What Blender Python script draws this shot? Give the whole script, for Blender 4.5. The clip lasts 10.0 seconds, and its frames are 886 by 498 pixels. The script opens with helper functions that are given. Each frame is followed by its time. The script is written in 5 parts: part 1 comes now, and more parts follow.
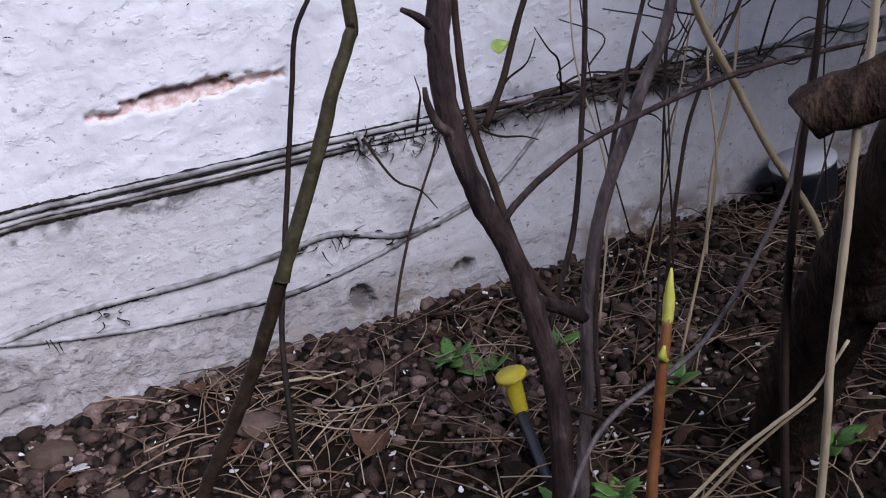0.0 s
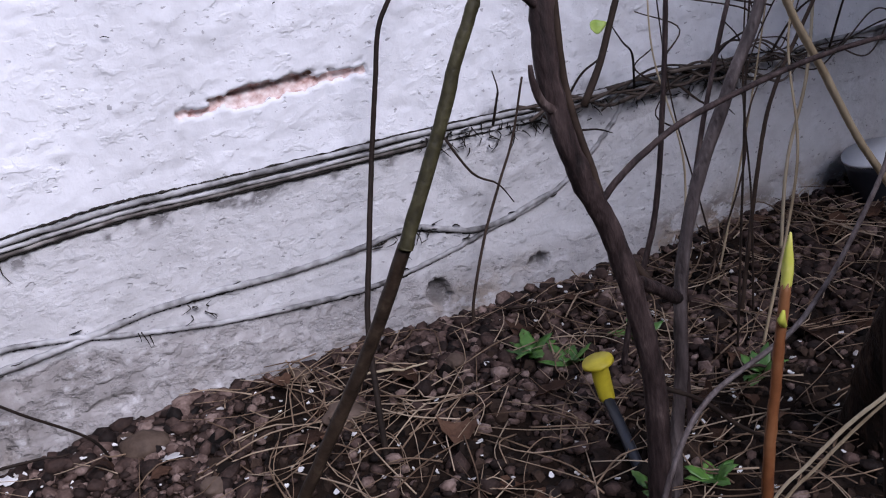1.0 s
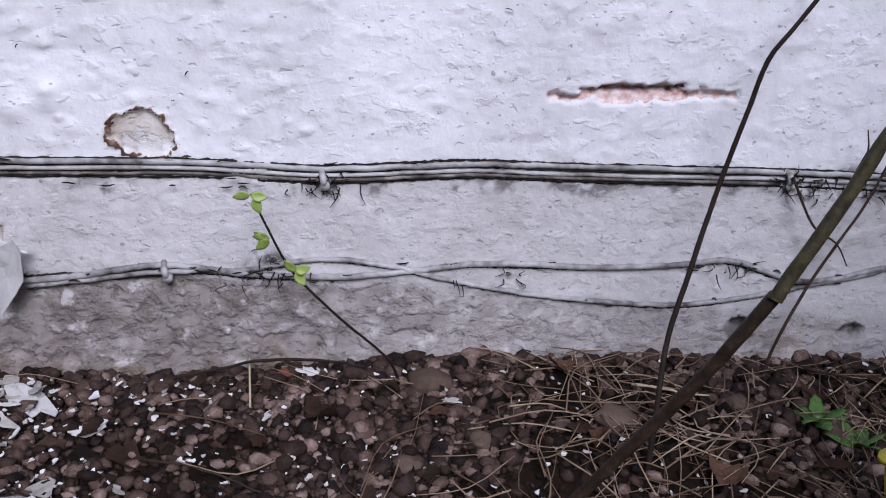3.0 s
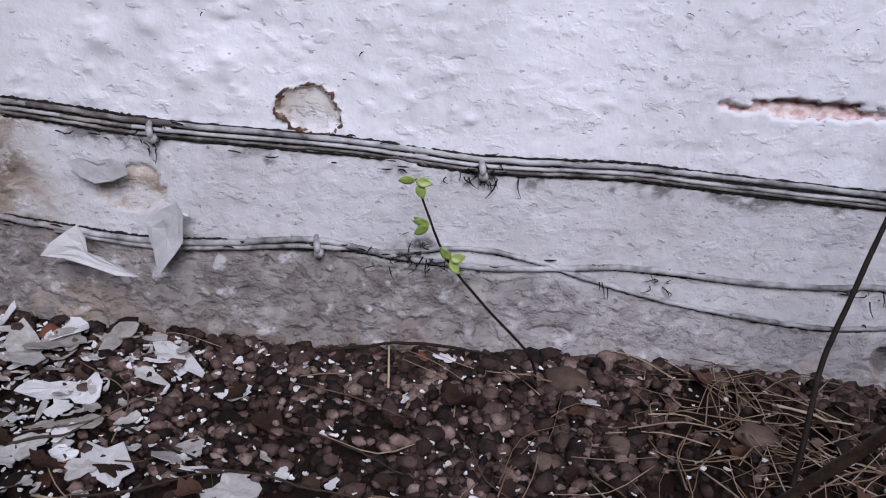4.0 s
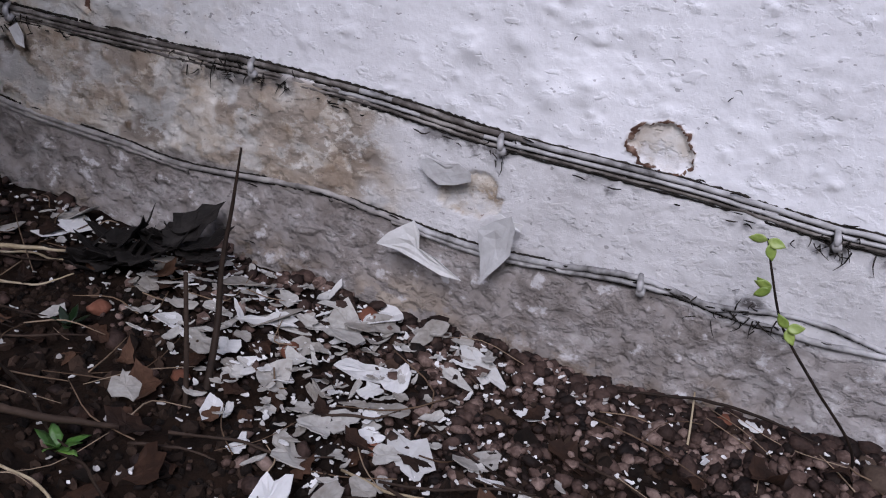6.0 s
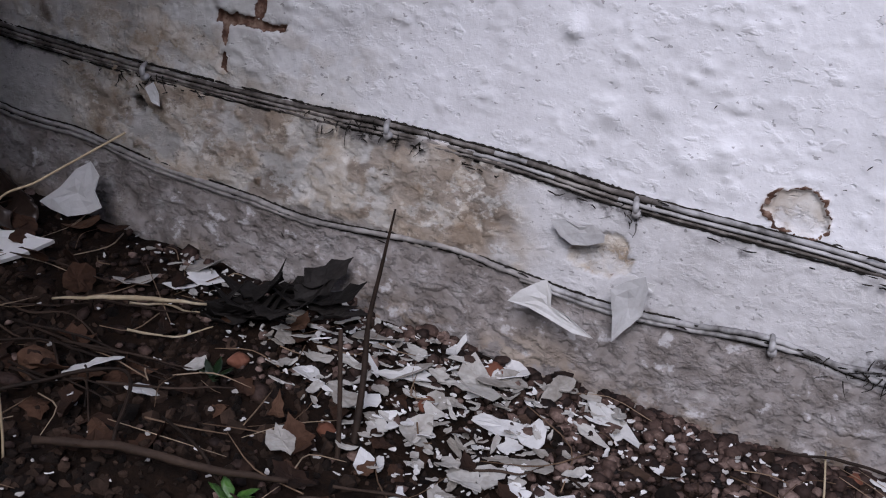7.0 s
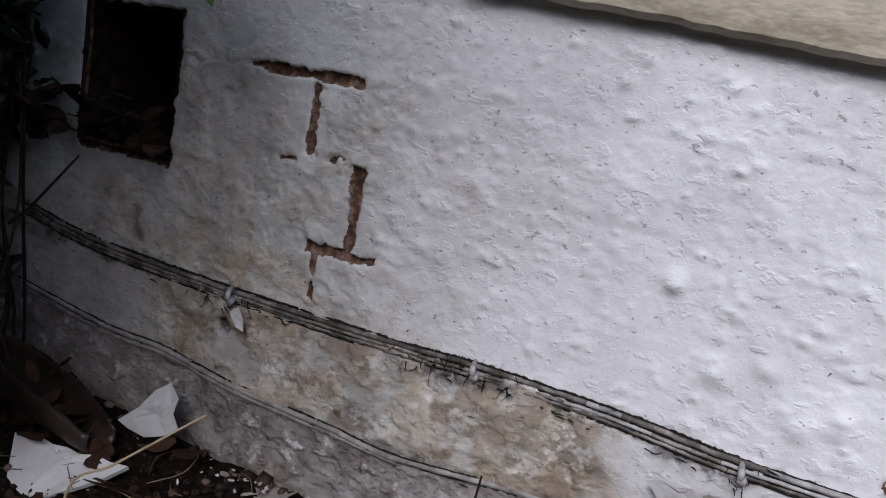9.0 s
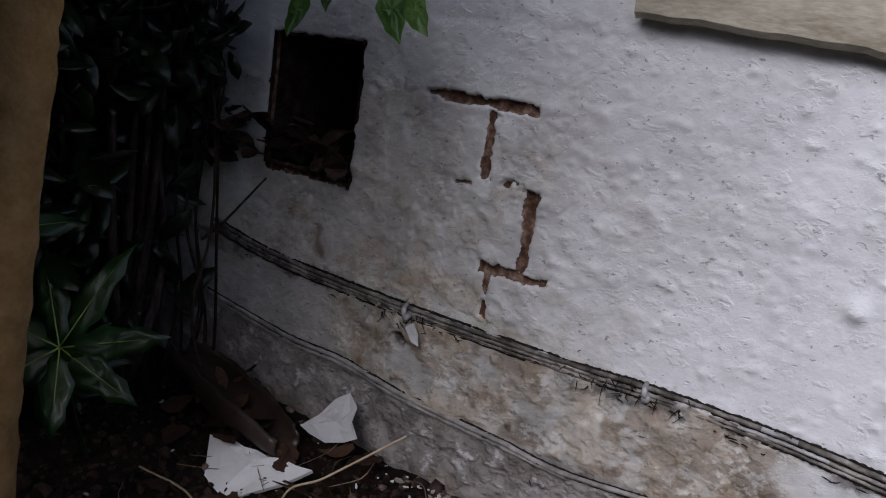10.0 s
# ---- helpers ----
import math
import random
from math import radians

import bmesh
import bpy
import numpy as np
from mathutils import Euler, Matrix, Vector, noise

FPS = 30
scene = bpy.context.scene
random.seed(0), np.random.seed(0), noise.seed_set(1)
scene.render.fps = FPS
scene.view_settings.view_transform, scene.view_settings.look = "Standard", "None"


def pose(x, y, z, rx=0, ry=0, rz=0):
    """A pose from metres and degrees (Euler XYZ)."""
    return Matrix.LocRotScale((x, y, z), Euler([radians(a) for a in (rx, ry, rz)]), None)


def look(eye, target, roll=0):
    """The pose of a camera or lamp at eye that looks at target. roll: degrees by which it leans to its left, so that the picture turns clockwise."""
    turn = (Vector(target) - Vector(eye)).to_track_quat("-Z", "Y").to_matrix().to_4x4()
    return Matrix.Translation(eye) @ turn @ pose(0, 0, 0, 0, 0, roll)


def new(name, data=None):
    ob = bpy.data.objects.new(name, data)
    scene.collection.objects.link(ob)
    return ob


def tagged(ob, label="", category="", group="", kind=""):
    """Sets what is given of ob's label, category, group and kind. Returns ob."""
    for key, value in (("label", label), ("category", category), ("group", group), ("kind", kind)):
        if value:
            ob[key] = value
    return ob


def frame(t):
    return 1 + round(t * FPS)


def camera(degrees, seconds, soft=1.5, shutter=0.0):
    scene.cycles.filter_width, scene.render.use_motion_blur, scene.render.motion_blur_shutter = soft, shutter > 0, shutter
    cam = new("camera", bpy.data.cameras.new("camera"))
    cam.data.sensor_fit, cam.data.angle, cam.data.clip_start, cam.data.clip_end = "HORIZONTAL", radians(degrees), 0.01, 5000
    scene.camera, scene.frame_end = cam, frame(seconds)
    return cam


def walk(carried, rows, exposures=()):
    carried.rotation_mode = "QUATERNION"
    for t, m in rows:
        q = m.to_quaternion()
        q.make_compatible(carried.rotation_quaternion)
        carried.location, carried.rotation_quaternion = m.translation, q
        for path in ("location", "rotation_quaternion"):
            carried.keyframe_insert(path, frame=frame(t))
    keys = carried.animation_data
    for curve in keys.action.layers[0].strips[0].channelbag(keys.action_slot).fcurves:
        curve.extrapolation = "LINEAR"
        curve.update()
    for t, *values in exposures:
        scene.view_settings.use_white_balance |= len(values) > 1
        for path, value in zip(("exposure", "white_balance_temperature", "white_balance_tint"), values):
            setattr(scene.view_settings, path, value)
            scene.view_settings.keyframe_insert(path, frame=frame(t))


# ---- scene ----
SKY, SUN = 0.14, 3.2
cam = camera(51.0, 10.0, soft=1.1)
PATH = [
    (0, (0.045, 0.362, 0.393), (0.776, 2.068, -0.353), -10.0),
    (0.5, (0.041, 0.351, 0.38), (0.782, 2.071, -0.321), -11.5),
    (1, (0.006, 0.365, 0.383), (0.674, 2.116, -0.316), -11.5),
    (1.5, (-0.007, 0.382, 0.382), (0.685, 2.107, -0.355), -11.1),
    (2, (-0.017, 0.363, 0.399), (0.5, 2.161, -0.308), -10.7),
    (2.5, (-0.025, 0.359, 0.403), (0.316, 2.222, -0.241), -4.8),
    (3, (-0.045, 0.358, 0.405), (0.088, 2.234, -0.275), -0.1),
    (4.3, (-0.132, 0.363, 0.414), (-0.162, 2.22, -0.329), 3.9),
    (4.5, (-0.142, 0.363, 0.417), (-0.191, 2.206, -0.359), 4.0),
    (5, (-0.164, 0.361, 0.413), (-0.259, 2.181, -0.411), 6.3),
    (5.5, (-0.149, 0.357, 0.42), (-0.445, 2.168, -0.375), 6.0),
    (6, (-0.186, 0.363, 0.412), (-0.702, 2.149, -0.325), 8.9),
    (6.2, (-0.221, 0.348, 0.411), (-0.751, 2.154, -0.264), 9.1),
    (7.3, (-0.297, 0.309, 0.426), (-0.867, 2.11, -0.23), 8.9),
    (7.5, (-0.31, 0.318, 0.435), (-0.922, 2.109, -0.21), 7.8),
    (8, (-0.363, 0.355, 0.479), (-1.154, 2.105, -0.079), 7.8),
    (8.5, (-0.357, 0.322, 0.48), (-1.222, 2.076, 0.063), 8.0),
    (9, (-0.332, 0.357, 0.502), (-1.098, 2.157, 0.086), 9.2),
    (9.5, (-0.355, 0.341, 0.533), (-1.183, 2.104, 0.077), 7.8),
    (10, (-0.358, 0.315, 0.528), (-1.365, 1.978, 0.06), 7.8),
]
walk(cam, [(t, look(eye, target, roll)) for t, eye, target, roll in PATH], exposures=[(0, 0.07, 5850, 22), (2.5, 0.03, 5850, 22), (3, -0.08, 5850, 21), (5, -0.22, 5900, 20), (7.5, -0.30, 6050, 18), (8.5, -0.30, 6150, 15), (9.5, -0.26, 6150, 16), (10, -0.42, 6150, 16)])

# ---- light ----
world = bpy.data.worlds.new("overcast_sky")
scene.world = world
world.use_nodes = True
wn, wl = world.node_tree.nodes, world.node_tree.links
sky = wn.new("ShaderNodeTexSky")
sky.sky_type = "NISHITA"
sky.sun_disc = False
sky.sun_elevation = radians(38)
sky.sun_rotation = radians(160)
sky.air_density, sky.dust_density, sky.ozone_density = 1.0, 1.5, 1.5
wl.new(sky.outputs[0], wn["Background"].inputs[0])
wn["Background"].inputs[1].default_value = SKY
sun_data = bpy.data.lights.new("sun", "SUN")
sun_data.energy, sun_data.angle, sun_data.color = SUN, radians(28), (1.0, 0.98, 0.96)
sun = new("sun", sun_data)
sun.matrix_world = look((0.22, -1.5, 2.05), (0, 1.0, 0))

rng = np.random.RandomState(7)


# ---- materials ----
def material(name, colors, rough=0.8, scale=60.0, bump=0.3, fine=400.0, spread=0.5, metal=0.0, island=False, stretch=None, thin=0.0, depth=0.0015):
    """Mottled surface: a ramp of colours over two scales of noise, with a fine relief."""
    m = bpy.data.materials.new(name)
    m.use_nodes = True
    n, l = m.node_tree.nodes, m.node_tree.links
    b = n["Principled BSDF"]
    b.inputs["Roughness"].default_value = rough
    b.inputs["Metallic"].default_value = metal
    b.inputs["Specular IOR Level"].default_value = 0.5 if rough < 0.5 else 0.2
    tc = n.new("ShaderNodeTexCoord")
    mp = n.new("ShaderNodeMapping")
    mp.inputs["Scale"].default_value = stretch or (1, 1, 1)
    l.new(tc.outputs["Object"], mp.inputs["Vector"])
    a = n.new("ShaderNodeTexNoise")
    a.inputs["Scale"].default_value = scale
    a.inputs["Detail"].default_value = 6
    l.new(mp.outputs[0], a.inputs["Vector"])
    f = n.new("ShaderNodeTexNoise")
    f.inputs["Scale"].default_value = fine
    f.inputs["Detail"].default_value = 4
    l.new(mp.outputs[0], f.inputs["Vector"])
    mix = n.new("ShaderNodeMath")
    mix.operation = "MULTIPLY_ADD"
    l.new(f.outputs[0], mix.inputs[0])
    mix.inputs[1].default_value = 0.45
    l.new(a.outputs[0], mix.inputs[2])
    src = mix.outputs[0]
    off = n.new("ShaderNodeMath")
    off.operation = "MULTIPLY_ADD"
    if island:
        r = n.new("ShaderNodeNewGeometry").outputs["Random Per Island"]
    else:
        r = n.new("ShaderNodeObjectInfo").outputs["Random"]
    l.new(r, off.inputs[0])
    off.inputs[1].default_value = spread
    l.new(src, off.inputs[2])
    rng_ = n.new("ShaderNodeMapRange")
    rng_.inputs["From Min"].default_value = 0.52 + 0.12 * spread
    rng_.inputs["From Max"].default_value = 0.95 + 0.88 * spread
    l.new(off.outputs[0], rng_.inputs["Value"])
    ramp = n.new("ShaderNodeValToRGB")
    els = ramp.color_ramp.elements
    while len(els) < len(colors):
        els.new(0.5)
    for i, c in enumerate(colors):
        els[i].position = i / (len(colors) - 1)
        els[i].color = (*c, 1)
    l.new(rng_.outputs[0], ramp.inputs[0])
    l.new(ramp.outputs[0], b.inputs["Base Color"])
    if bump:
        bp = n.new("ShaderNodeBump")
        bp.inputs["Strength"].default_value = bump
        bp.inputs["Distance"].default_value = depth
        l.new(mix.outputs[0], bp.inputs["Height"])
        l.new(bp.outputs[0], b.inputs["Normal"])
    if thin:
        b.inputs["Subsurface Weight"].default_value = thin
        b.inputs["Subsurface Radius"].default_value = (0.002, 0.002, 0.001)
    return m


def wall_material():
    """Old white masonry paint: bare mortar where the 'bare' mask is set, earthy and darkened for shade by the wear
    mask.
    """
    m = material("flaking_white_paint", [(0.60, 0.60, 0.62), (0.70, 0.705, 0.73), (0.77, 0.775, 0.80)], 0.7, 7, 0.0, 90, 0.0)
    n, l = m.node_tree.nodes, m.node_tree.links
    b = n["Principled BSDF"]
    paint = [x for x in n if x.bl_idname == "ShaderNodeValToRGB"][0].outputs[0]
    pos = n.new("ShaderNodeNewGeometry").outputs["Position"]

    def noise_node(scale, detail=5, stretch=None, rough=0.55):
        t = n.new("ShaderNodeTexNoise")
        t.inputs["Scale"].default_value, t.inputs["Detail"].default_value = scale, detail
        t.inputs["Roughness"].default_value = rough
        v = pos
        if stretch:
            mp = n.new("ShaderNodeMapping")
            mp.inputs["Scale"].default_value = stretch
            l.new(pos, mp.inputs["Vector"])
            v = mp.outputs[0]
        l.new(v, t.inputs["Vector"])
        return t.outputs[0]

    def ramp(v, stops):
        r = n.new("ShaderNodeValToRGB")
        e = r.color_ramp.elements
        while len(e) < len(stops):
            e.new(0.5)
        for i, (p, c) in enumerate(stops):
            e[i].position, e[i].color = p, (*c, 1)
        l.new(v, r.inputs[0])
        return r.outputs[0]

    def mixed(fac, a, c):
        x = n.new("ShaderNodeMix")
        x.data_type = "RGBA"
        l.new(fac, x.inputs[0])
        l.new(a, x.inputs[6])
        l.new(c, x.inputs[7])
        return x.outputs[2]

    def attr(name):
        a = n.new("ShaderNodeAttribute")
        a.attribute_name = name
        return a.outputs["Fac"]

    def math_node(op, a, c):
        x = n.new("ShaderNodeMath")
        x.operation = op
        for i, v in enumerate((a, c)):
            if isinstance(v, float):
                x.inputs[i].default_value = v
            else:
                l.new(v, x.inputs[i])
        return x.outputs[0]

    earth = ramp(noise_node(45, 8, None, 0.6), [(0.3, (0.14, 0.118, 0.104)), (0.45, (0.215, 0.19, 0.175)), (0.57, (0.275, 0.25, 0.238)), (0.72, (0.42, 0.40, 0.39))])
    stain = ramp(noise_node(26, 6, (0.6, 1, 1), 0.6), [(0.35, (0.13, 0.095, 0.068)), (0.5, (0.25, 0.20, 0.155)), (0.68, (0.38, 0.325, 0.27))])
    ochre = ramp(noise_node(34, 9, None, 0.62), [(0.30, (0.22, 0.15, 0.09)), (0.40, (0.38, 0.31, 0.235)), (0.52, (0.50, 0.45, 0.385)), (0.66, (0.66, 0.64, 0.60))])
    dull = ramp(noise_node(22, 7, None, 0.6), [(0.32, (0.33, 0.32, 0.295)), (0.5, (0.47, 0.465, 0.44)), (0.66, (0.62, 0.62, 0.605))])
    brick = ramp(noise_node(110, 6), [(0.3, (0.035, 0.018, 0.012)), (0.5, (0.115, 0.062, 0.043)), (0.68, (0.27, 0.19, 0.145))])
    pink = ramp(noise_node(130, 6), [(0.3, (0.28, 0.13, 0.10)), (0.45, (0.55, 0.40, 0.37)), (0.64, (0.72, 0.64, 0.62))])
    specks = ramp(noise_node(190, 3, (0.6, 1, 1)), [(0.30, (1, 1, 1)), (0.335, (0, 0, 0))])
    streak = ramp(noise_node(120, 4, (0.6, 1, 1)), [(0.33, (1, 1, 1)), (0.40, (0, 0, 0))])
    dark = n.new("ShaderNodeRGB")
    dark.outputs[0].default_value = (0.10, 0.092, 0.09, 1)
    col = mixed(attr("dull"), paint, dull)
    col = mixed(attr("wear_shade"), col, earth)
    crust = ramp(noise_node(62, 7, (0.8, 1, 1), 0.6), [(0.46, (0, 0, 0)), (0.57, (1, 1, 1))])
    pale = ramp(noise_node(62, 7, (0.8, 1, 1), 0.6), [(0.60, (0, 0, 0)), (0.66, (1, 1, 1))])
    col = mixed(math_node("MULTIPLY", math_node("MULTIPLY", pale, attr("wear_shade")), 0.55), col, paint)
    torn = ramp(noise_node(30, 10, (0.8, 1, 1), 0.66), [(0.36, (0.15, 0.15, 0.15)), (0.46, (0.55, 0.55, 0.55)), (0.50, (1, 1, 1))])
    flecks = ramp(noise_node(55, 10, (0.7, 1, 1), 0.68), [(0.44, (0, 0, 0)), (0.50, (1, 1, 1))])
    col = mixed(math_node("MULTIPLY", attr("ochre"), torn), col, ochre)
    col = mixed(math_node("MULTIPLY", attr("stain"), flecks), col, stain)
    col = mixed(math_node("MULTIPLY", specks, 0.55), col, dark.outputs[0])
    col = mixed(math_node("MULTIPLY", math_node("MULTIPLY", streak, attr("wear_shade")), 0.5), col, dark.outputs[0])
    # Dark mask: grime, plus shade by the cable and in the holes put into colour.
    col = mixed(math_node("MULTIPLY", attr("grime_shade"), math_node("MAXIMUM", flecks, 0.45)), col, dark.outputs[0])
    ragged_edge = math_node("MULTIPLY", math_node("SUBTRACT", noise_node(140, 6, None, 0.65), 0.5), 1.1)
    for mask, shade in (("bare", brick), ("pink", pink)):
        col = mixed(ramp(math_node("ADD", attr(mask), ragged_edge), [(0.42, (0, 0, 0)), (0.52, (1, 1, 1))]), col, shade)
    l.new(col, b.inputs["Base Color"])
    h1 = noise_node(48, 5, (0.85, 1, 1), 0.5)
    h2 = noise_node(330, 4, None, 0.55)
    layers = ramp(noise_node(36, 7, (0.8, 1, 1), 0.62), [(0.555, (0, 0, 0)), (0.585, (1, 1, 1))])
    curls = ramp(noise_node(85, 4, (0.7, 1, 1), 0.5), [(0.60, (0, 0, 0)), (0.68, (1, 1, 1))])
    pits = ramp(noise_node(120, 4, (0.6, 1, 1), 0.5), [(0.30, (0, 0, 0)), (0.335, (1, 1, 1))])
    hs = math_node("ADD", math_node("ADD", math_node("MULTIPLY", h1, 0.9), math_node("MULTIPLY", h2, 0.3)), math_node("MULTIPLY", layers, 0.16))
    hs = math_node("ADD", hs, math_node("ADD", math_node("MULTIPLY", curls, 0.35), math_node("MULTIPLY", pits, 0.5)))
    hs = math_node("ADD", hs, math_node("MULTIPLY", crust, math_node("MULTIPLY", attr("wear_shade"), 1.3)))
    hs = math_node("ADD", hs, math_node("MULTIPLY", torn, math_node("MULTIPLY", attr("ochre"), 1.0)))
    bp = n.new("ShaderNodeBump")
    bp.inputs["Strength"].default_value = 1.0
    bp.inputs["Distance"].default_value = 0.0014
    l.new(hs, bp.inputs["Height"])
    l.new(bp.outputs[0], b.inputs["Normal"])
    return m


M_WALL = wall_material()
M_SOIL = material("damp_dark_soil", [(0.00297, 0.00179, 0.00132), (0.00792, 0.00436, 0.00264), (0.0198, 0.0107, 0.0063)], 0.95, 60, 2.0, 300)
M_SOIL.node_tree.nodes["Principled BSDF"].inputs["Specular IOR Level"].default_value = 0.15
M_CLOD = material("dark_soil_crumb", [(0.003, 0.002, 0.0016), (0.011, 0.007, 0.005), (0.026, 0.016, 0.011), (0.055, 0.034, 0.024)], 0.95, 90, 1.0, 420, 1.0, island=True)
M_PEBBLE = material("brown_pebble", [(0.005, 0.0032, 0.0027), (0.018, 0.0106, 0.0085), (0.046, 0.028, 0.0225), (0.095, 0.061, 0.050), (0.25, 0.182, 0.155)], 0.75, 70, 1.0, 420, 1.0, island=True)
M_STONE = material("grey_stone", [(0.0504, 0.0336, 0.0242), (0.0954, 0.0672, 0.0504), (0.136, 0.0984, 0.0763)], 0.7, 60, 0.4, 400)
M_FLAKE = material("white_paint_flake", [(0.484, 0.48, 0.466), (0.616, 0.616, 0.616), (0.704, 0.704, 0.704)], 0.6, 45, 0.4, 300, 0.7)
M_FLAKE_OLD = material("weathered_paint_flake", [(0.21, 0.19, 0.165), (0.34, 0.325, 0.30), (0.50, 0.49, 0.465)], 0.75, 70, 0.5, 300, 0.6)
M_FLAKE_GREY = material("grey_paint_sheet", [(0.33, 0.325, 0.32), (0.42, 0.42, 0.422), (0.50, 0.50, 0.505)], 0.7, 45, 0.4, 300, 0.3)
M_SPECK = material("white_paint_crumb", [(0.30, 0.28, 0.26), (0.6, 0.59, 0.58), (0.78, 0.78, 0.78)], 0.7, 50, 0.3, 300, 1.0, island=True)
M_CABLE = material("painted_cable", [(0.06, 0.055, 0.052), (0.34, 0.335, 0.335), (0.54, 0.54, 0.555)], 0.5, 24, 0.4, 140, 0.1)
M_CABLE_DIRTY = material("grimy_painted_cable", [(0.02, 0.017, 0.015), (0.11, 0.097, 0.088), (0.34, 0.32, 0.30)], 0.6, 44, 0.5, 140, 0.1)
M_CABLE_DULL = material("dull_painted_cable", [(0.10, 0.092, 0.085), (0.27, 0.255, 0.245), (0.45, 0.43, 0.41)], 0.65, 30, 0.5, 140, 0.1)
M_MOSS_SHADE = material("black_moss_and_shadow", [(0.0048, 0.0042, 0.0036), (0.018, 0.0156, 0.0132), (0.042, 0.036, 0.03)], 0.95, 90, 0.8, 400, 0.4, island=True)
M_MOULD = material("blackened_leaf", [(0.004, 0.0034, 0.0031), (0.010, 0.0084, 0.0076), (0.027, 0.0235, 0.0215)], 0.75, 60, 0.8, 300, 0.5)
M_BARK = material("dark_shrub_bark", [(0.010, 0.0069, 0.0066), (0.028, 0.0182, 0.017), (0.056, 0.038, 0.035), (0.135, 0.102, 0.093)], 0.65, 120, 1.0, 520, 0.2, stretch=(1, 1, 0.3), depth=0.0022)
M_BARK_GREY = material("smooth_grey_bark", [(0.035, 0.027, 0.026), (0.085, 0.068, 0.065), (0.17, 0.145, 0.14)], 0.55, 110, 1.0, 420, 0.2, stretch=(1, 1, 0.3), depth=0.003)
M_BARK_OLIVE = material("olive_speckled_bark", [(0.019, 0.0165, 0.0078), (0.046, 0.041, 0.019), (0.115, 0.105, 0.055)], 0.6, 90, 0.7, 420, 0.2)
M_SHOOT = material("brown_olive_bark", [(0.014, 0.0092, 0.006), (0.036, 0.0235, 0.0155), (0.08, 0.057, 0.037)], 0.6, 90, 0.7, 420, 0.2)
M_BARK_BIG = material("brown_trunk_bark", [(0.0045, 0.0024, 0.0015), (0.0135, 0.0072, 0.0045), (0.0338, 0.0186, 0.0115), (0.075, 0.048, 0.03)], 0.8, 140, 1.0, 600, 0.2, stretch=(1, 1, 0.4), depth=0.004)
M_POST = material("ochre_rough_post", [(0.10, 0.058, 0.023), (0.19, 0.115, 0.045), (0.27, 0.18, 0.085)], 0.85, 50, 1.0, 260)
M_TWIG = material("brown_twig", [(0.00924, 0.00598, 0.00428), (0.0277, 0.0176, 0.0125), (0.0601, 0.0399, 0.0286)], 0.75, 40, 0.5, 300, 0.6)
M_VINE = material("weathered_vine", [(0.02, 0.015, 0.012), (0.055, 0.041, 0.033), (0.12, 0.095, 0.078)], 0.75, 50, 0.5, 300, 0.7)
M_PALE = material("pale_dry_stalk", [(0.20, 0.15, 0.09), (0.36, 0.29, 0.19), (0.50, 0.43, 0.31)], 0.7, 40, 0.5, 260, 0.4, stretch=(1, 1, 0.3))
M_STRAW = material("dry_grass_straw", [(0.07, 0.042, 0.025), (0.19, 0.130, 0.085), (0.40, 0.315, 0.225)], 0.7, 30, 0.2, 200, 1.0, island=True)
M_RUST = material("russet_stem", [(0.075, 0.026, 0.010), (0.15, 0.055, 0.020), (0.22, 0.10, 0.042)], 0.5, 60, 0.3, 300)
M_BUD = material("yellow_green_bud", [(0.22, 0.24, 0.03), (0.42, 0.43, 0.06), (0.55, 0.52, 0.15)], 0.5, 60, 0.3, 300)
M_LEAF = material("fresh_green_leaf", [(0.0225, 0.0638, 0.0112), (0.0562, 0.143, 0.0225), (0.12, 0.225, 0.045)], 0.45, 60, 0.4, 300, 0.4, thin=0.1)
M_LEAF_PALE = material("young_lime_leaf", [(0.14, 0.218, 0.036), (0.238, 0.326, 0.072), (0.336, 0.408, 0.132)], 0.45, 60, 0.3, 300, 0.4, thin=0.1)
# Both leaf greens are near black: the corner's deep shade is in their colour.
M_LEAF_DARK = material("shade_darkened_evergreen_leaf", [(0.00216, 0.00648, 0.0018), (0.00576, 0.0162, 0.00432), (0.0144, 0.0324, 0.009)], 0.35, 30, 0.3, 200, 0.6, island=True)
M_PALM = material("shade_darkened_broad_leaf", [(0.00336, 0.0147, 0.00336), (0.0084, 0.0315, 0.0063), (0.021, 0.0546, 0.0126)], 0.35, 30, 0.4, 200)
M_DEAD = material("dead_brown_leaf", [(0.008, 0.0042, 0.0028), (0.026, 0.0128, 0.0078), (0.055, 0.027, 0.0155), (0.10, 0.055, 0.034)], 0.8, 35, 0.6, 240, 0.8)
M_BRICK = material("broken_brick", [(0.084, 0.035, 0.021), (0.161, 0.063, 0.0385), (0.231, 0.105, 0.07)], 0.85, 40, 0.8, 300)
# Sooty brick, blackened further so its colour carries the recess's shade.
M_VENT = material("sooty_vent_shade", [(0.006, 0.004, 0.003), (0.024, 0.014, 0.010), (0.09, 0.052, 0.038)], 0.9, 60, 0.8, 240)
M_YELLOW = material("yellow_plastic", [(0.44, 0.36, 0.02), (0.62, 0.52, 0.03), (0.70, 0.60, 0.07)], 0.4, 40, 0.1, 300)
M_BLACK = material("black_plastic", [(0.006, 0.007, 0.010), (0.014, 0.016, 0.022), (0.03, 0.033, 0.04)], 0.35, 40, 0.1, 300)
M_SILL = material("cream_weathered_sill", [(0.28, 0.245, 0.18), (0.60, 0.55, 0.45), (0.74, 0.70, 0.60)], 0.75, 26, 0.8, 220, stretch=(0.5, 1, 1.5))
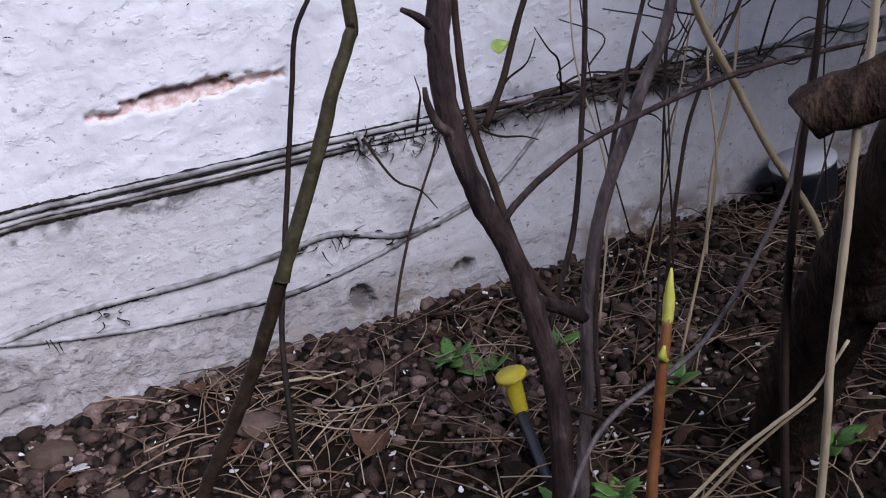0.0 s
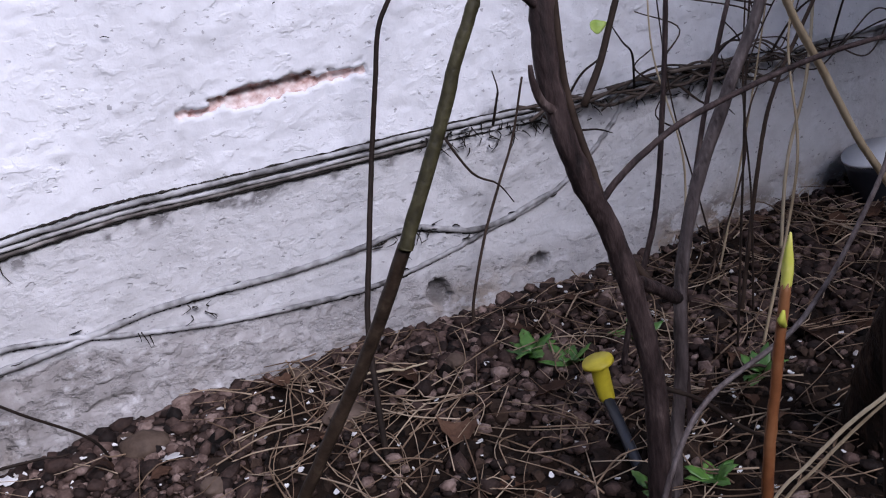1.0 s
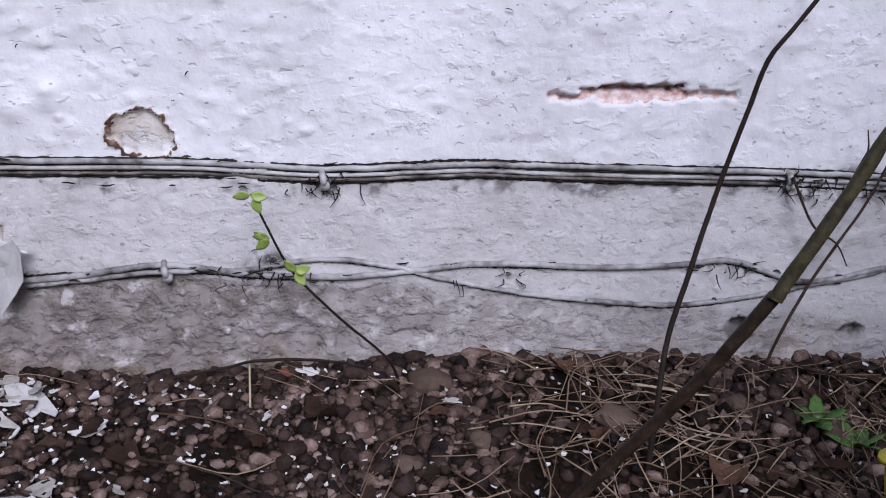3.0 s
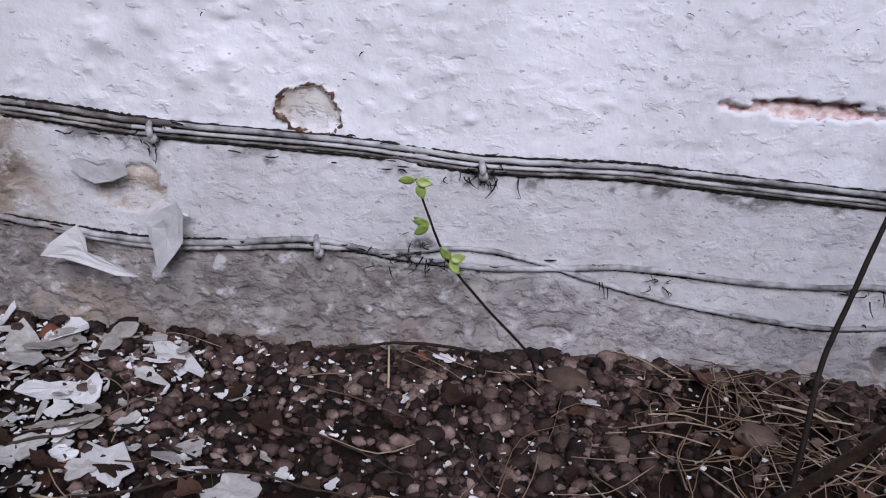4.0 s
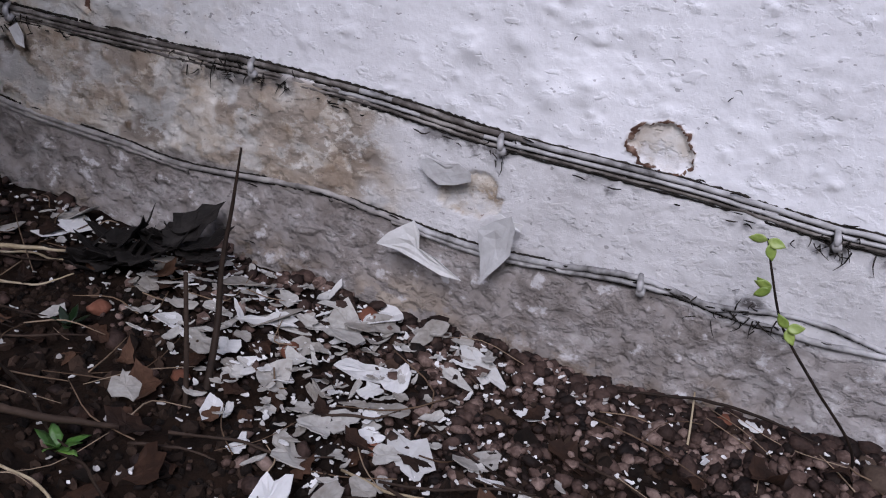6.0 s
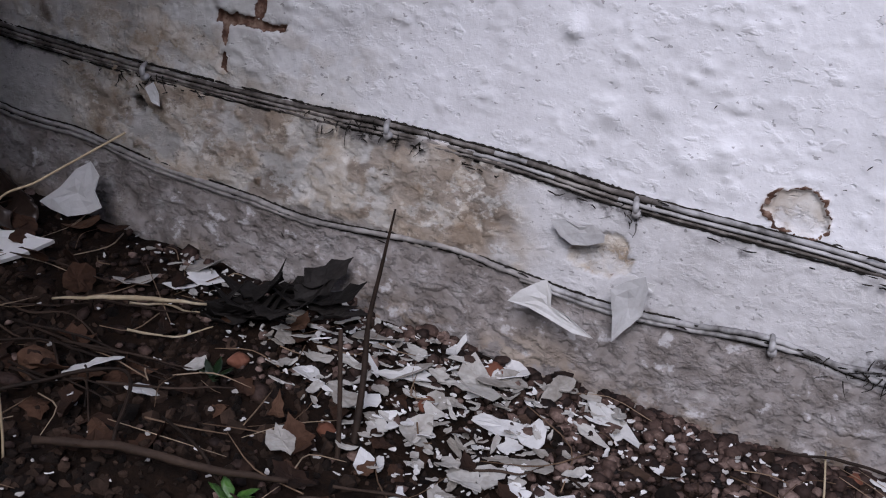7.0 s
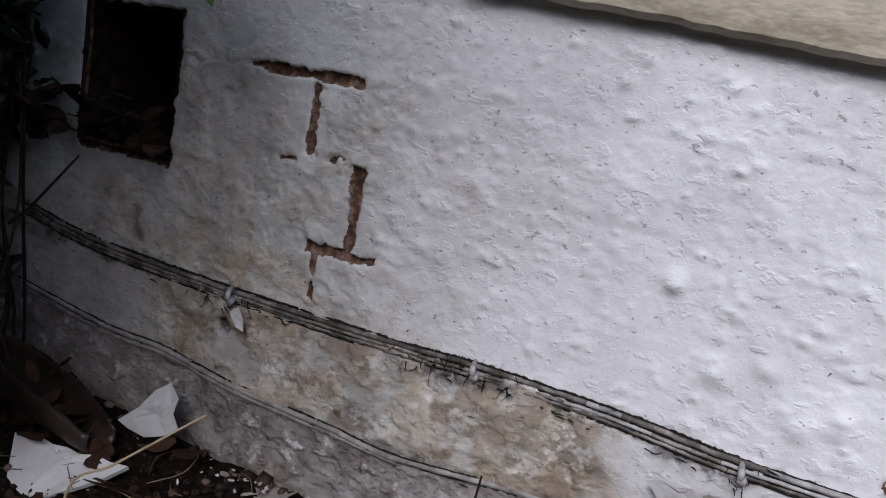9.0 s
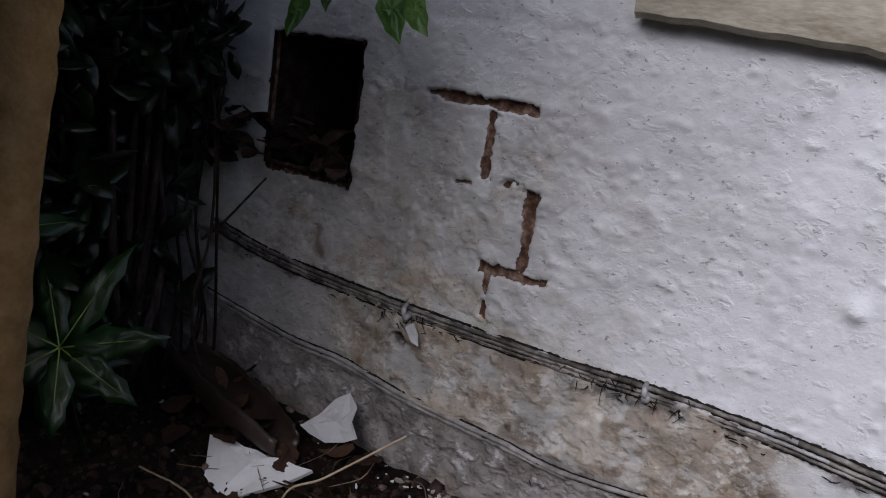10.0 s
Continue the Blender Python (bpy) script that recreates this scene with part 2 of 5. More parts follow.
M_BOARD = material("white_board", [(0.50, 0.49, 0.47), (0.70, 0.69, 0.68), (0.78, 0.78, 0.77)], 0.55, 18, 0.3, 160)
M_BROWN = material("brown_plastic_pot", [(0.009, 0.0058, 0.0045), (0.026, 0.0165, 0.0125), (0.065, 0.047, 0.039)], 0.4, 20, 0.3, 140)


# ---- building helpers ----
def mesh_object(name, verts, faces, mat, parent=None, smooth=True, label=""):
    me = bpy.data.meshes.new(name)
    me.from_pydata([tuple(map(float, v)) for v in verts], [], faces)
    me.materials.append(mat)
    if smooth:
        me.polygons.foreach_set("use_smooth", [True] * len(me.polygons))
    me.update()
    ob = new(name, me)
    if parent:
        ob.parent = parent
    if label:
        ob["label"] = label
    return ob


def smooth_line(pts, n):
    """n points of a smooth curve through pts (Catmull-Rom)."""
    p = np.array(pts, float)
    p = np.vstack([2 * p[0] - p[1], p, 2 * p[-1] - p[-2]])
    out = []
    for u in np.linspace(0, len(p) - 3 - 1e-6, n):
        i = int(u)
        k = u - i
        a, b, c, d = p[i:i + 4]
        out.append(0.5 * (2 * b + (c - a) * k + (2 * a - 5 * b + 4 * c - d) * k * k + (3 * b - a - 3 * c + d) * k ** 3))
    return np.array(out)


def tube(pts, radii, n=24, sides=8, wiggle=0.0, knobs=0.0, seed=0):
    """Vertices and faces of a closed, tapering round bar along a curve."""
    r_ = np.random.RandomState(seed)
    line = smooth_line(pts, n)
    if wiggle:
        w = r_.normal(0, wiggle, line.shape)
        w[0] = w[-1] = 0
        line = line + (w + np.roll(w, 1, 0)) / 2
    rad = np.interp(np.linspace(0, 1, n), np.linspace(0, 1, len(radii)), radii)
    rad = rad * (1 + knobs * r_.uniform(-1, 1, n))
    verts, faces = [], []
    keys = 4
    rib = r_.uniform(-1, 1, (keys, sides)) * (0.09 if rad.max() > 0.0025 and knobs else 0.0)
    ribs = np.array([np.interp(np.linspace(0, 1, n), np.linspace(0, 1, keys), rib[:, s]) for s in range(sides)])
    up = np.array([0.31, 0.83, 0.46])
    for i in range(n):
        t = line[min(i + 1, n - 1)] - line[max(i - 1, 0)]
        t = t / (np.linalg.norm(t) + 1e-9)
        a = up - t * up.dot(t)
        a = a / (np.linalg.norm(a) + 1e-9)
        b = np.cross(t, a)
        up = a
        for s in range(sides):
            g = 2 * math.pi * s / sides
            k = rad[i] * (1 + ribs[s, i] + (knobs * 0.4 * r_.uniform(-1, 1) if knobs else 0))
            verts.append(line[i] + k * (a * math.cos(g) + b * math.sin(g)))
    for i in range(n - 1):
        for s in range(sides):
            q, w = i * sides + s, i * sides + (s + 1) % sides
            faces.append((q, w, w + sides, q + sides))
    faces.append(tuple(range(sides))[::-1])
    faces.append(tuple((n - 1) * sides + s for s in range(sides)))
    return verts, faces


def turned(m, verts):
    """Vertices moved by a matrix."""
    k = np.array(m)
    return np.asarray(verts, float) @ k[:3, :3].T + k[:3, 3]


def joined(pieces):
    verts, faces = [], []
    for v, f in pieces:
        o = len(verts)
        verts.extend(v)
        faces.extend(tuple(i + o for i in q) for q in f)
    return verts, faces


def thing(name, at, label, category, group="", kind=""):
    e = new(name)
    e.empty_display_size = 0.02
    e.location = at
    return tagged(e, label, category, group, kind)


def under(parent, name, vf, mat, label="", smooth=True):
    """A part in world places under a thing that stands at its base."""
    off = np.array(parent.location)
    p = parent.parent
    while p:
        off = off + np.array(p.location)
        p = p.parent
    return mesh_object(name, np.array(vf[0], float) - off, vf[1], mat, parent, smooth, label)


TABLES = {}


def value_noise(x, y, scale, seed):
    if seed not in TABLES:
        TABLES[seed] = np.random.RandomState(seed).rand(256, 256)
    t = TABLES[seed]
    u, v = x * scale + 500.37, y * scale + 300.71
    i, j = np.floor(u).astype(int), np.floor(v).astype(int)
    a, b = u - i, v - j
    a, b = a * a * (3 - 2 * a), b * b * (3 - 2 * b)
    g = lambda p, q: t[p % 256, q % 256]
    return (g(i, j) * (1 - a) + g(i + 1, j) * a) * (1 - b) + (g(i, j + 1) * (1 - a) + g(i + 1, j + 1) * a) * b - 0.5


def fbm(x, y, scale, seed, octaves=4):
    s = 0
    for k in range(octaves):
        c, d = math.cos(0.6 + 1.1 * k), math.sin(0.6 + 1.1 * k)
        s = s + value_noise(x * c - y * d, x * d + y * c, scale * 2.1 ** k, seed + k) / 1.8 ** k
    return s


def step(e0, e1, v):
    k = np.clip((v - e0) / (e1 - e0), 0, 1)
    return k * k * (3 - 2 * k)


# ---- ground level ----
def ground_height(x, y):
    base = np.interp(x, [-2, -1.2, -0.9, -0.7, -0.45, 0, 0.3, 0.6, 0.9, 2], [0.07, 0.075, 0.062, 0.045, 0.032, 0.027, 0.02, 0.012, 0.004, 0.0])
    z = base - np.clip((1.1 - y) * 0.16, 0, 0.028)
    far = step(0.5, 0.0, y)
    return z * (1 - 0.5 * far) + 0.012 * fbm(x, y, 7, 3) + 0.006 * fbm(x, y, 30, 9, 3)


def gz(x, y):
    return float(ground_height(np.array([x]), np.array([y]))[0])


def grid_mesh(xs, ys, z):
    nx, ny = len(xs), len(ys)
    gx, gy = np.meshgrid(xs, ys, indexing="ij")
    verts = np.stack([gx, gy, z(gx, gy)], -1).reshape(-1, 3)
    i, j = np.meshgrid(np.arange(nx - 1), np.arange(ny - 1), indexing="ij")
    q = (i * ny + j).ravel()
    return verts, np.stack([q, q + ny, q + ny + 1, q + 1], 1)


gxs = np.concatenate([np.linspace(-60, -1.5, 18)[:-1], np.linspace(-1.5, 1.2, 450), np.linspace(1.2, 60, 18)[1:]])
gys = np.concatenate([np.linspace(-60, 0.3, 24)[:-1], np.linspace(0.3, 1.16, 150)])
gv, gf = grid_mesh(gxs, gys, ground_height)
ground = mesh_object("ground", gv, gf.tolist(), M_SOIL)
tagged(ground, "damp dark garden soil strewn with gravel and litter", "ground", kind="structure")

# ---- wall ----
WY = 1.10
VENT = (-1.083, -0.966, 0.353, 0.493)


def wall_swell(x, z):
    """The slow unevenness of the wall's face, towards the viewer."""
    return 0.005 * fbm(x, z, 3.2, 61, 3) + 0.0006 * fbm(x, z, 22, 62, 3)


def wall_face(x, z):
    return WY - float(wall_swell(np.array([x]), np.array([z]))[0])


def wall_fields(x, z):
    """Relief towards the viewer and the masks of paint loss, wear, grime and painted shade."""
    edge = 0.006 * fbm(x, z, 60, 21, 3) + 0.004 * fbm(x, z, 170, 22, 2)

    def box(x0, x1, z0, z1, soft=0.0022):
        d = np.minimum(np.minimum(x - x0, x1 - x), np.minimum(z - z0, z1 - z)) + edge * 0.7
        return step(0, soft, d)

    def ellipse(cx, cz, rx, rz, soft=0.12, turn=0.0):
        a, b = x - cx, z - cz
        c, s = math.cos(turn), math.sin(turn)
        a, b = a * c + b * s, b * c - a * s
        d = 1 - np.sqrt((a / rx) ** 2 + (b / rz) ** 2) + edge * 45
        return step(0, soft, d)

    pink = box(0.092, 0.253, 0.2595, 0.2690)
    pink = np.maximum(pink, box(0.118, 0.20, 0.262, 0.2730))
    # The 0.8 box is the shadow on the pink strip's top edge, in brick colour.
    bare = np.maximum(box(-0.88, -0.748, 0.4545, 0.466), 0.8 * box(0.115, 0.25, 0.2690, 0.2722))
    bare = np.maximum(bare, box(-0.803, -0.792, 0.385, 0.455))
    bare = np.maximum(bare, box(-0.845, -0.81, 0.3765, 0.3815) * 0.8)
    bare = np.maximum(bare, box(-0.795, -0.74, 0.383, 0.391) * step(-0.05, 0.25, fbm(x, z, 120, 5, 2)))
    bare = np.maximum(bare, box(-0.750, -0.735, 0.305, 0.386))
    bare = np.maximum(bare, box(-0.79, -0.712, 0.2945, 0.3065))
    bare = np.maximum(bare, box(-0.783, -0.774, 0.25, 0.297))
    ring = box(VENT[0] - 0.007, VENT[1] + 0.006, VENT[2] - 0.012, VENT[3] + 0.006)
    bare = np.maximum(bare, ring)
    hole = ellipse(-0.873, 0.196, 0.011, 0.009) * 1.0
    hole_b = np.maximum(ellipse(0.377, 0.046, 0.011, 0.008), ellipse(0.274, 0.05, 0.012, 0.016, turn=0.6))
    round_patch = ellipse(-0.235, 0.240, 0.027, 0.019, 0.1, -0.35)
    peel = ellipse(-0.382, 0.163, 0.030, 0.020, 0.1, 0.2)
    near_edge = ellipse(-0.235, 0.240, 0.031, 0.022, 0.1, -0.35) - round_patch
    loss = np.maximum(ellipse(-1.0, 0.28, 0.055, 0.035, 0.1, -0.7), ellipse(-0.93, 0.20, 0.06, 0.03, 0.1))
    scars = np.maximum(ellipse(-0.02, 0.056, 0.022, 0.006, 0.3), ellipse(-0.115, 0.050, 0.020, 0.015, 0.4))
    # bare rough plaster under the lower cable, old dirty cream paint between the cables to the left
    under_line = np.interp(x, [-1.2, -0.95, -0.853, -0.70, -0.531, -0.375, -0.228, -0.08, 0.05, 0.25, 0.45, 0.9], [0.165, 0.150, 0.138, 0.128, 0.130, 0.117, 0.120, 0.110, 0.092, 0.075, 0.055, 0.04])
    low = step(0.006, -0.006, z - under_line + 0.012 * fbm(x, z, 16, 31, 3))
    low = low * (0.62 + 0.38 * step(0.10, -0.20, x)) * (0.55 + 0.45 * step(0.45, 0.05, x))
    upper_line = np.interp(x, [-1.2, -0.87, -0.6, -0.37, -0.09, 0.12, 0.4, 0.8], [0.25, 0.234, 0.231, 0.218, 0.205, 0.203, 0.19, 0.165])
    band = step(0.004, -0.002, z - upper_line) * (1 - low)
    cream = band * step(-0.42, -0.50, x + 0.05 * fbm(x, z, 18, 35)) * step(-0.985, -0.955, x + 0.02 * fbm(x, z, 30, 34))
    slate = band * step(-0.955, -0.975, x + 0.02 * fbm(x, z, 30, 34))
    left = step(-0.52, -0.78, x + 0.12 * fbm(x, z, 7, 35)) * step(0.58, 0.40, z + 0.10 * fbm(x, z, 8, 36)) * (1 - band) * (1 - low)
    tan = np.maximum(ellipse(-0.885, 0.268, 0.13, 0.033, 0.25, -0.08), ellipse(-0.985, 0.276, 0.032, 0.026, 0.15, -0.6))
    tan_edge = np.exp(-(((x + 1.0 + 0.35 * (z - 0.29) + edge) / 0.006) ** 2)) * step(0.022, 0.016, np.abs(z - 0.278))
    patch = fbm(x, z, 26, 37, 5)
    blot = step(0.0, 0.03, patch)
    lump = step(0.06, 0.09, fbm(x, z, 30, 39, 4))
    scab_line = np.interp(x, [-0.93, -0.885, -0.789, -0.713, -0.625, -0.568, -0.50], [0.168, 0.161, 0.155, 0.150, 0.150, 0.143, 0.138])
    scab = step(0.007, 0.004, np.abs(z - scab_line) + 0.012 * fbm(x, z, 45, 40, 3)) * step(-0.93, -0.87, x) * step(-0.48, -0.55, x) * step(-0.04, 0.04, fbm(x, z, 28, 42, 3))
    # Plaster wear; the light's fall-off low on the wall is put into it too.
    wear_shade = np.clip(0.95 * low + 0.35 * slate + 0.26 * band * (1 - slate), 0, 1)
    dull = np.clip(0.75 * cream + 0.85 * left + 0.7 * slate + 0.2 * band, 0, 1)
    foot = step(0.075, 0.025, z - np.interp(x, [-1.1, -0.7, -0.3, 0.9], [0.04, 0.02, 0.0, -0.01]) + 0.03 * fbm(x, z, 14, 44))
    stain = np.clip(0.9 * foot * step(-0.2, 0.15, fbm(x, z, 11, 46, 4)) + 0.8 * scab + 0.9 * tan_edge + 0.75 * cream * step(-0.03, 0.15, fbm(x, z, 16, 47, 4)), 0, 1)
    ochre = np.clip(0.85 * cream * step(-0.3, 0.05, patch) + 0.45 * left * step(0.0, 0.10, fbm(x, z, 15, 38, 5)) + 0.95 * tan + 0.6 * loss + 1.0 * peel + 0.8 * round_patch + 0.55 * near_edge, 0, 1)
    # Along the upper cable: grime together with the cable's shadow, painted dark.
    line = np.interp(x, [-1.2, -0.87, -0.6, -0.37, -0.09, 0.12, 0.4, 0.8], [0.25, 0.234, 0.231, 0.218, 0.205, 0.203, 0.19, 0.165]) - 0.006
    grime_shade = 0.8 * step(0.016, 0.006, np.abs(z - line) + 0.012 * fbm(x, z, 120, 51, 3)) * step(-0.02, 0.22, fbm(x, z, 30, 52, 4))
    for cx, cz, r_ in ((-0.14, 0.127, 0.035), (-0.09, 0.194, 0.025), (0.35, 0.187, 0.05), (0.45, 0.18, 0.06), (0.62, 0.17, 0.06), (0.065, 0.112, 0.014)):
        grime_shade = np.maximum(grime_shade, ellipse(cx, cz, r_, r_ * 0.5, 0.9) * step(0.0, 0.3, fbm(x, z, 70, 53, 3) + 0.12))
    # The sunk holes are also painted dark for the shade inside them.
    grime_shade = np.maximum(grime_shade, 0.85 * hole)
    grime_shade = np.maximum(grime_shade, 0.7 * hole_b)
    bare = np.maximum(bare, np.maximum(0.75 * near_edge, 0.30 * peel))
    broken = np.maximum(bare, 0) * (near_edge < 0.05) * (peel < 0.05)
    relief = wall_swell(x, z)
    crumble = step(0.03, 0.08, fbm(x * 0.85, z, 62, 63, 3))
    relief = relief + low * (0.0022 * fbm(x, z * 1.3, 60, 63, 4) + 0.0016 * crumble * step(-0.10, 0.12, fbm(x, z, 13, 75, 2)) + 0.0024 * fbm(x, z * 1.8, 30, 64, 2) - 0.0012)
    relief = relief + (cream + 0.8 * left) * (0.0020 * fbm(x, z, 60, 65, 3) + 0.0016 * blot + 0.0012 * lump) - 0.0015 * tan + 0.002 * scab - 0.002 * slate
    relief = relief - 0.007 * broken - 0.0075 * pink - 0.004 * peel - 0.0035 * round_patch - 0.018 * hole - 0.012 * hole_b - 0.003 * scars
    relief = relief + 0.0012 * near_edge
    ridge = 1 - np.abs(fbm(x * 0.6, z, 22, 67, 3)) * 4
    relief = relief + 0.0004 * np.clip(ridge, 0, 1) * (1 - low) + 0.0006 * step(0.06, 0.09, fbm(x * 0.7, z, 22, 68, 4)) + 0.0005 * step(0.12, 0.15, fbm(x * 0.8, z, 40, 69, 3))
    soft_joint = fbm(x, z, 18, 77, 3)
    for k in range(-4, 4):
        zc = 0.460 + 0.0775 * k
        relief = relief - 0.0007 * np.exp(-((z - zc - 0.004 * fbm(x, z, 6, 78, 2)) / 0.005) ** 2) * step(-0.25, 0.3, soft_joint)
        course = (z > zc) & (z < zc + 0.0775)
        off = (x + 0.8 + 0.056 * (k % 2)) % 0.1125
        relief = relief - course * 0.0006 * np.exp(-((off - 0.056) / 0.0045) ** 2) * step(-0.1, 0.4, soft_joint)
    b_ = np.random.RandomState(12)
    for k in range(620):
        cx, cz = b_.uniform(-0.80, 0.45), b_.uniform(0.215, 0.56)
        r_ = b_.uniform(0.0022, 0.0060)
        hgt = b_.uniform(0.0006, 0.0024) * (1.0 if cx < -0.1 else 0.55)
        near = (np.abs(x - cx) < 4 * r_) & (np.abs(z - cz) < 3 * r_)
        relief[near] += hgt * np.exp(-(((x[near] - cx) / (1.3 * r_)) ** 2 + ((z[near] - cz) / r_) ** 2))
    for cx, cz, r_, hgt in ((-0.445, 0.352, 0.010, 0.006), (-0.401, 0.286, 0.012, 0.005), (-0.33, 0.262, 0.011, 0.005), (-0.36, 0.30, 0.009, 0.004), (-0.30, 0.27, 0.012, 0.004), (-0.498, 0.519, 0.005, 0.003)):
        near = (np.abs(x - cx) < 4 * r_) & (np.abs(z - cz) < 4 * r_)
        relief[near] += hgt * np.exp(-(((x[near] - cx) / r_) ** 2 + ((z[near] - cz) / r_) ** 2))
    return relief, dict(bare=bare, pink=pink, wear_shade=wear_shade, ochre=ochre, grime_shade=grime_shade, dull=dull, stain=stain)


def build_wall():
    xs = np.concatenate([np.linspace(-4, -1.32, 12)[:-1], np.linspace(-1.32, 0.95, 1130), np.linspace(0.95, 5, 30)[1:]])
    zs = np.concatenate([np.linspace(-0.06, 0.60, 330), np.linspace(0.60, 2.6, 14)[1:]])
    gx, gz_ = np.meshgrid(xs, zs, indexing="ij")
    relief, masks = wall_fields(gx.ravel(), gz_.ravel())
    fade = step(1.6, 0.9, gx.ravel()) * step(-1.6, -1.3, gx.ravel())
    nx, nz = len(xs), len(zs)
    verts = np.stack([gx.ravel(), WY - relief * fade, gz_.ravel()], 1)
    i, j = np.meshgrid(np.arange(nx - 1), np.arange(nz - 1), indexing="ij")
    q = (i * nz + j).ravel()
    cx, cz = (xs[:-1] + xs[1:])[i.ravel()] / 2, (zs[:-1] + zs[1:])[j.ravel()] / 2
    keep = ~((cx > VENT[0]) & (cx < VENT[1]) & (cz > VENT[2]) & (cz < VENT[3]))
    faces = np.stack([q, q + nz, q + nz + 1, q + 1], 1)[keep].tolist()
    n0 = len(verts)
    back = np.array([(-4, 1.40, -0.06), (5, 1.40, -0.06), (5, 1.40, 2.6), (-4, 1.40, 2.6)])
    verts = np.vstack([verts, back])
    c = [0, (nx - 1) * nz, nx * nz - 1, nz - 1]
    faces += [[n0, n0 + 3, n0 + 2, n0 + 1]]
    faces += [[c[k], n0 + k, n0 + (k + 1) % 4, c[(k + 1) % 4]] for k in range(4)]
    me = bpy.data.meshes.new("wall_north")
    me.from_pydata(verts.tolist(), [], faces)
    me.materials.append(M_WALL)
    me.polygons.foreach_set("use_smooth", [True] * len(me.polygons))
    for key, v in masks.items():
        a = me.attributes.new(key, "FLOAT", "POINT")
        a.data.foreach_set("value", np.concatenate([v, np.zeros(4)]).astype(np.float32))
    me.update()
    return tagged(new("wall_north", me), "old brick wall under thick blistered and flaking white paint", "wall", kind="structure")


wall = build_wall()

# air-brick opening with its recess
x0, x1, z0, z1 = VENT
x0, x1, z0, z1 = x0 - 0.004, x1 + 0.004, z0 - 0.004, z1 + 0.004
rv = [(x, y, z) for y in (WY - 0.0, WY + 0.24) for x, z in ((x0, z0), (x1, z0), (x1, z1), (x0, z1))]
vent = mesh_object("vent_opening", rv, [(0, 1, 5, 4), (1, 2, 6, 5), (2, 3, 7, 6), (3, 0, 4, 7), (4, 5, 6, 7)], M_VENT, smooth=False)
tagged(vent, "open air brick hole, sooty brick sides darkened for shade", "vent", kind="structure")

# ---- window sill ----
def build_sill():
    n = 120
    xs = np.linspace(-0.665, -0.05, n)
    verts, faces = [], []
    for i, x in enumerate(xs):
        j = 0.0035 * float(fbm(np.array([x]), np.array([0.3]), 30, 71, 3)[0]) + 0.004 * float(fbm(np.array([x]), np.array([0.8]), 7, 72)[0])
        verts += [(x, 1.115, 0.564), (x, 1.083, 0.555 - 0.05 * (x + 0.665) + j), (x, 1.077, 0.560 - 0.05 * (x + 0.665) + j), (x, 1.073, 0.62), (x, 1.079, 0.628), (x, 1.115, 0.64)]
    for i in range(n - 1):
        for k in range(6):
            a, b = i * 6 + k, i * 6 + (k + 1) % 6
            faces.append((a, a + 6, b + 6, b))
    faces += [tuple(range(6)), tuple((n - 1) * 6 + k for k in range(6))[::-1]]
    ob = mesh_object("window_sill", verts, faces, M_SILL, smooth=False)
    return tagged(ob, "cream weathered stone window sill with a chipped lower edge", "sill", kind="structure")


build_sill()

# ---- cables on the wall ----
UP = [(-1.16, 0.262), (-1.05, 0.243), (-0.868, 0.234), (-0.68, 0.231), (-0.595, 0.232), (-0.471, 0.227), (-0.366, 0.218), (-0.198, 0.213), (-0.091, 0.206), (0.028, 0.208), (0.116, 0.203), (0.295, 0.195), (0.43, 0.186), (0.56, 0.181), (0.70, 0.169), (0.95, 0.160)]
LOW_A = [(-1.16, 0.175), (-1.026, 0.155), (-0.943, 0.153), (-0.853, 0.140), (-0.736, 0.131), (-0.66, 0.124), (-0.531, 0.132), (-0.463, 0.126), (-0.375, 0.118), (-0.301, 0.120), (-0.228, 0.128), (-0.155, 0.118), (-0.08, 0.115), (-0.015, 0.119), (0.03, 0.123), (0.08, 0.121), (0.14, 0.117), (0.213, 0.117), (0.26, 0.119), (0.327, 0.098), (0.40, 0.109)]
LOW_B = [(-0.45, 0.121), (-0.36, 0.112), (-0.228, 0.1225), (-0.165, 0.122), (-0.098, 0.131), (-0.04, 0.123), (0.006, 0.111), (0.07, 0.096), (0.137, 0.086), (0.215, 0.079), (0.283, 0.086), (0.338, 0.096), (0.388, 0.105), (0.43, 0.121), (0.47, 0.15), (0.50, 0.18)]


def cable(name, line, dz, r, y, mat, label, seed, x_from=-9, x_to=9):
    r_ = np.random.RandomState(seed)
    pts = [(x, wall_face(x, z + dz) - r * 1.1 + r_.uniform(-0.0006, 0.0006), z + dz + r_.uniform(-0.0008, 0.0008)) for x, z in line if x_from <= x <= x_to]
    v, f = tube(pts, [r], n=18 * len(pts), sides=8, wiggle=0.00035, knobs=0.10, seed=seed)
    ob = mesh_object(name, v, f, mat)
    ob.data.materials.append(M_CABLE_DIRTY if line is UP else M_CABLE_DULL)
    c = np.zeros(len(ob.data.polygons) * 3)
    ob.data.polygons.foreach_get("center", c)
    c = c.reshape(-1, 3)
    k = value_noise(c[:, 0], c[:, 0] * 0 + dz * 99, 11, 84)
    ob.data.polygons.foreach_set("material_index", (c[:, 0] + 0.3 * k < -0.45).astype(np.int32))
    return tagged(ob, label, "cable", "cables along the wall")


cable("cable", UP, 0.0032, 0.0023, 1.0955, M_CABLE, "white painted cable clipped along the wall", 1)
cable("cable", UP, -0.0022, 0.0018, 1.0960, M_CABLE, "thin white painted cable clipped along the wall", 2, x_to=0.6)
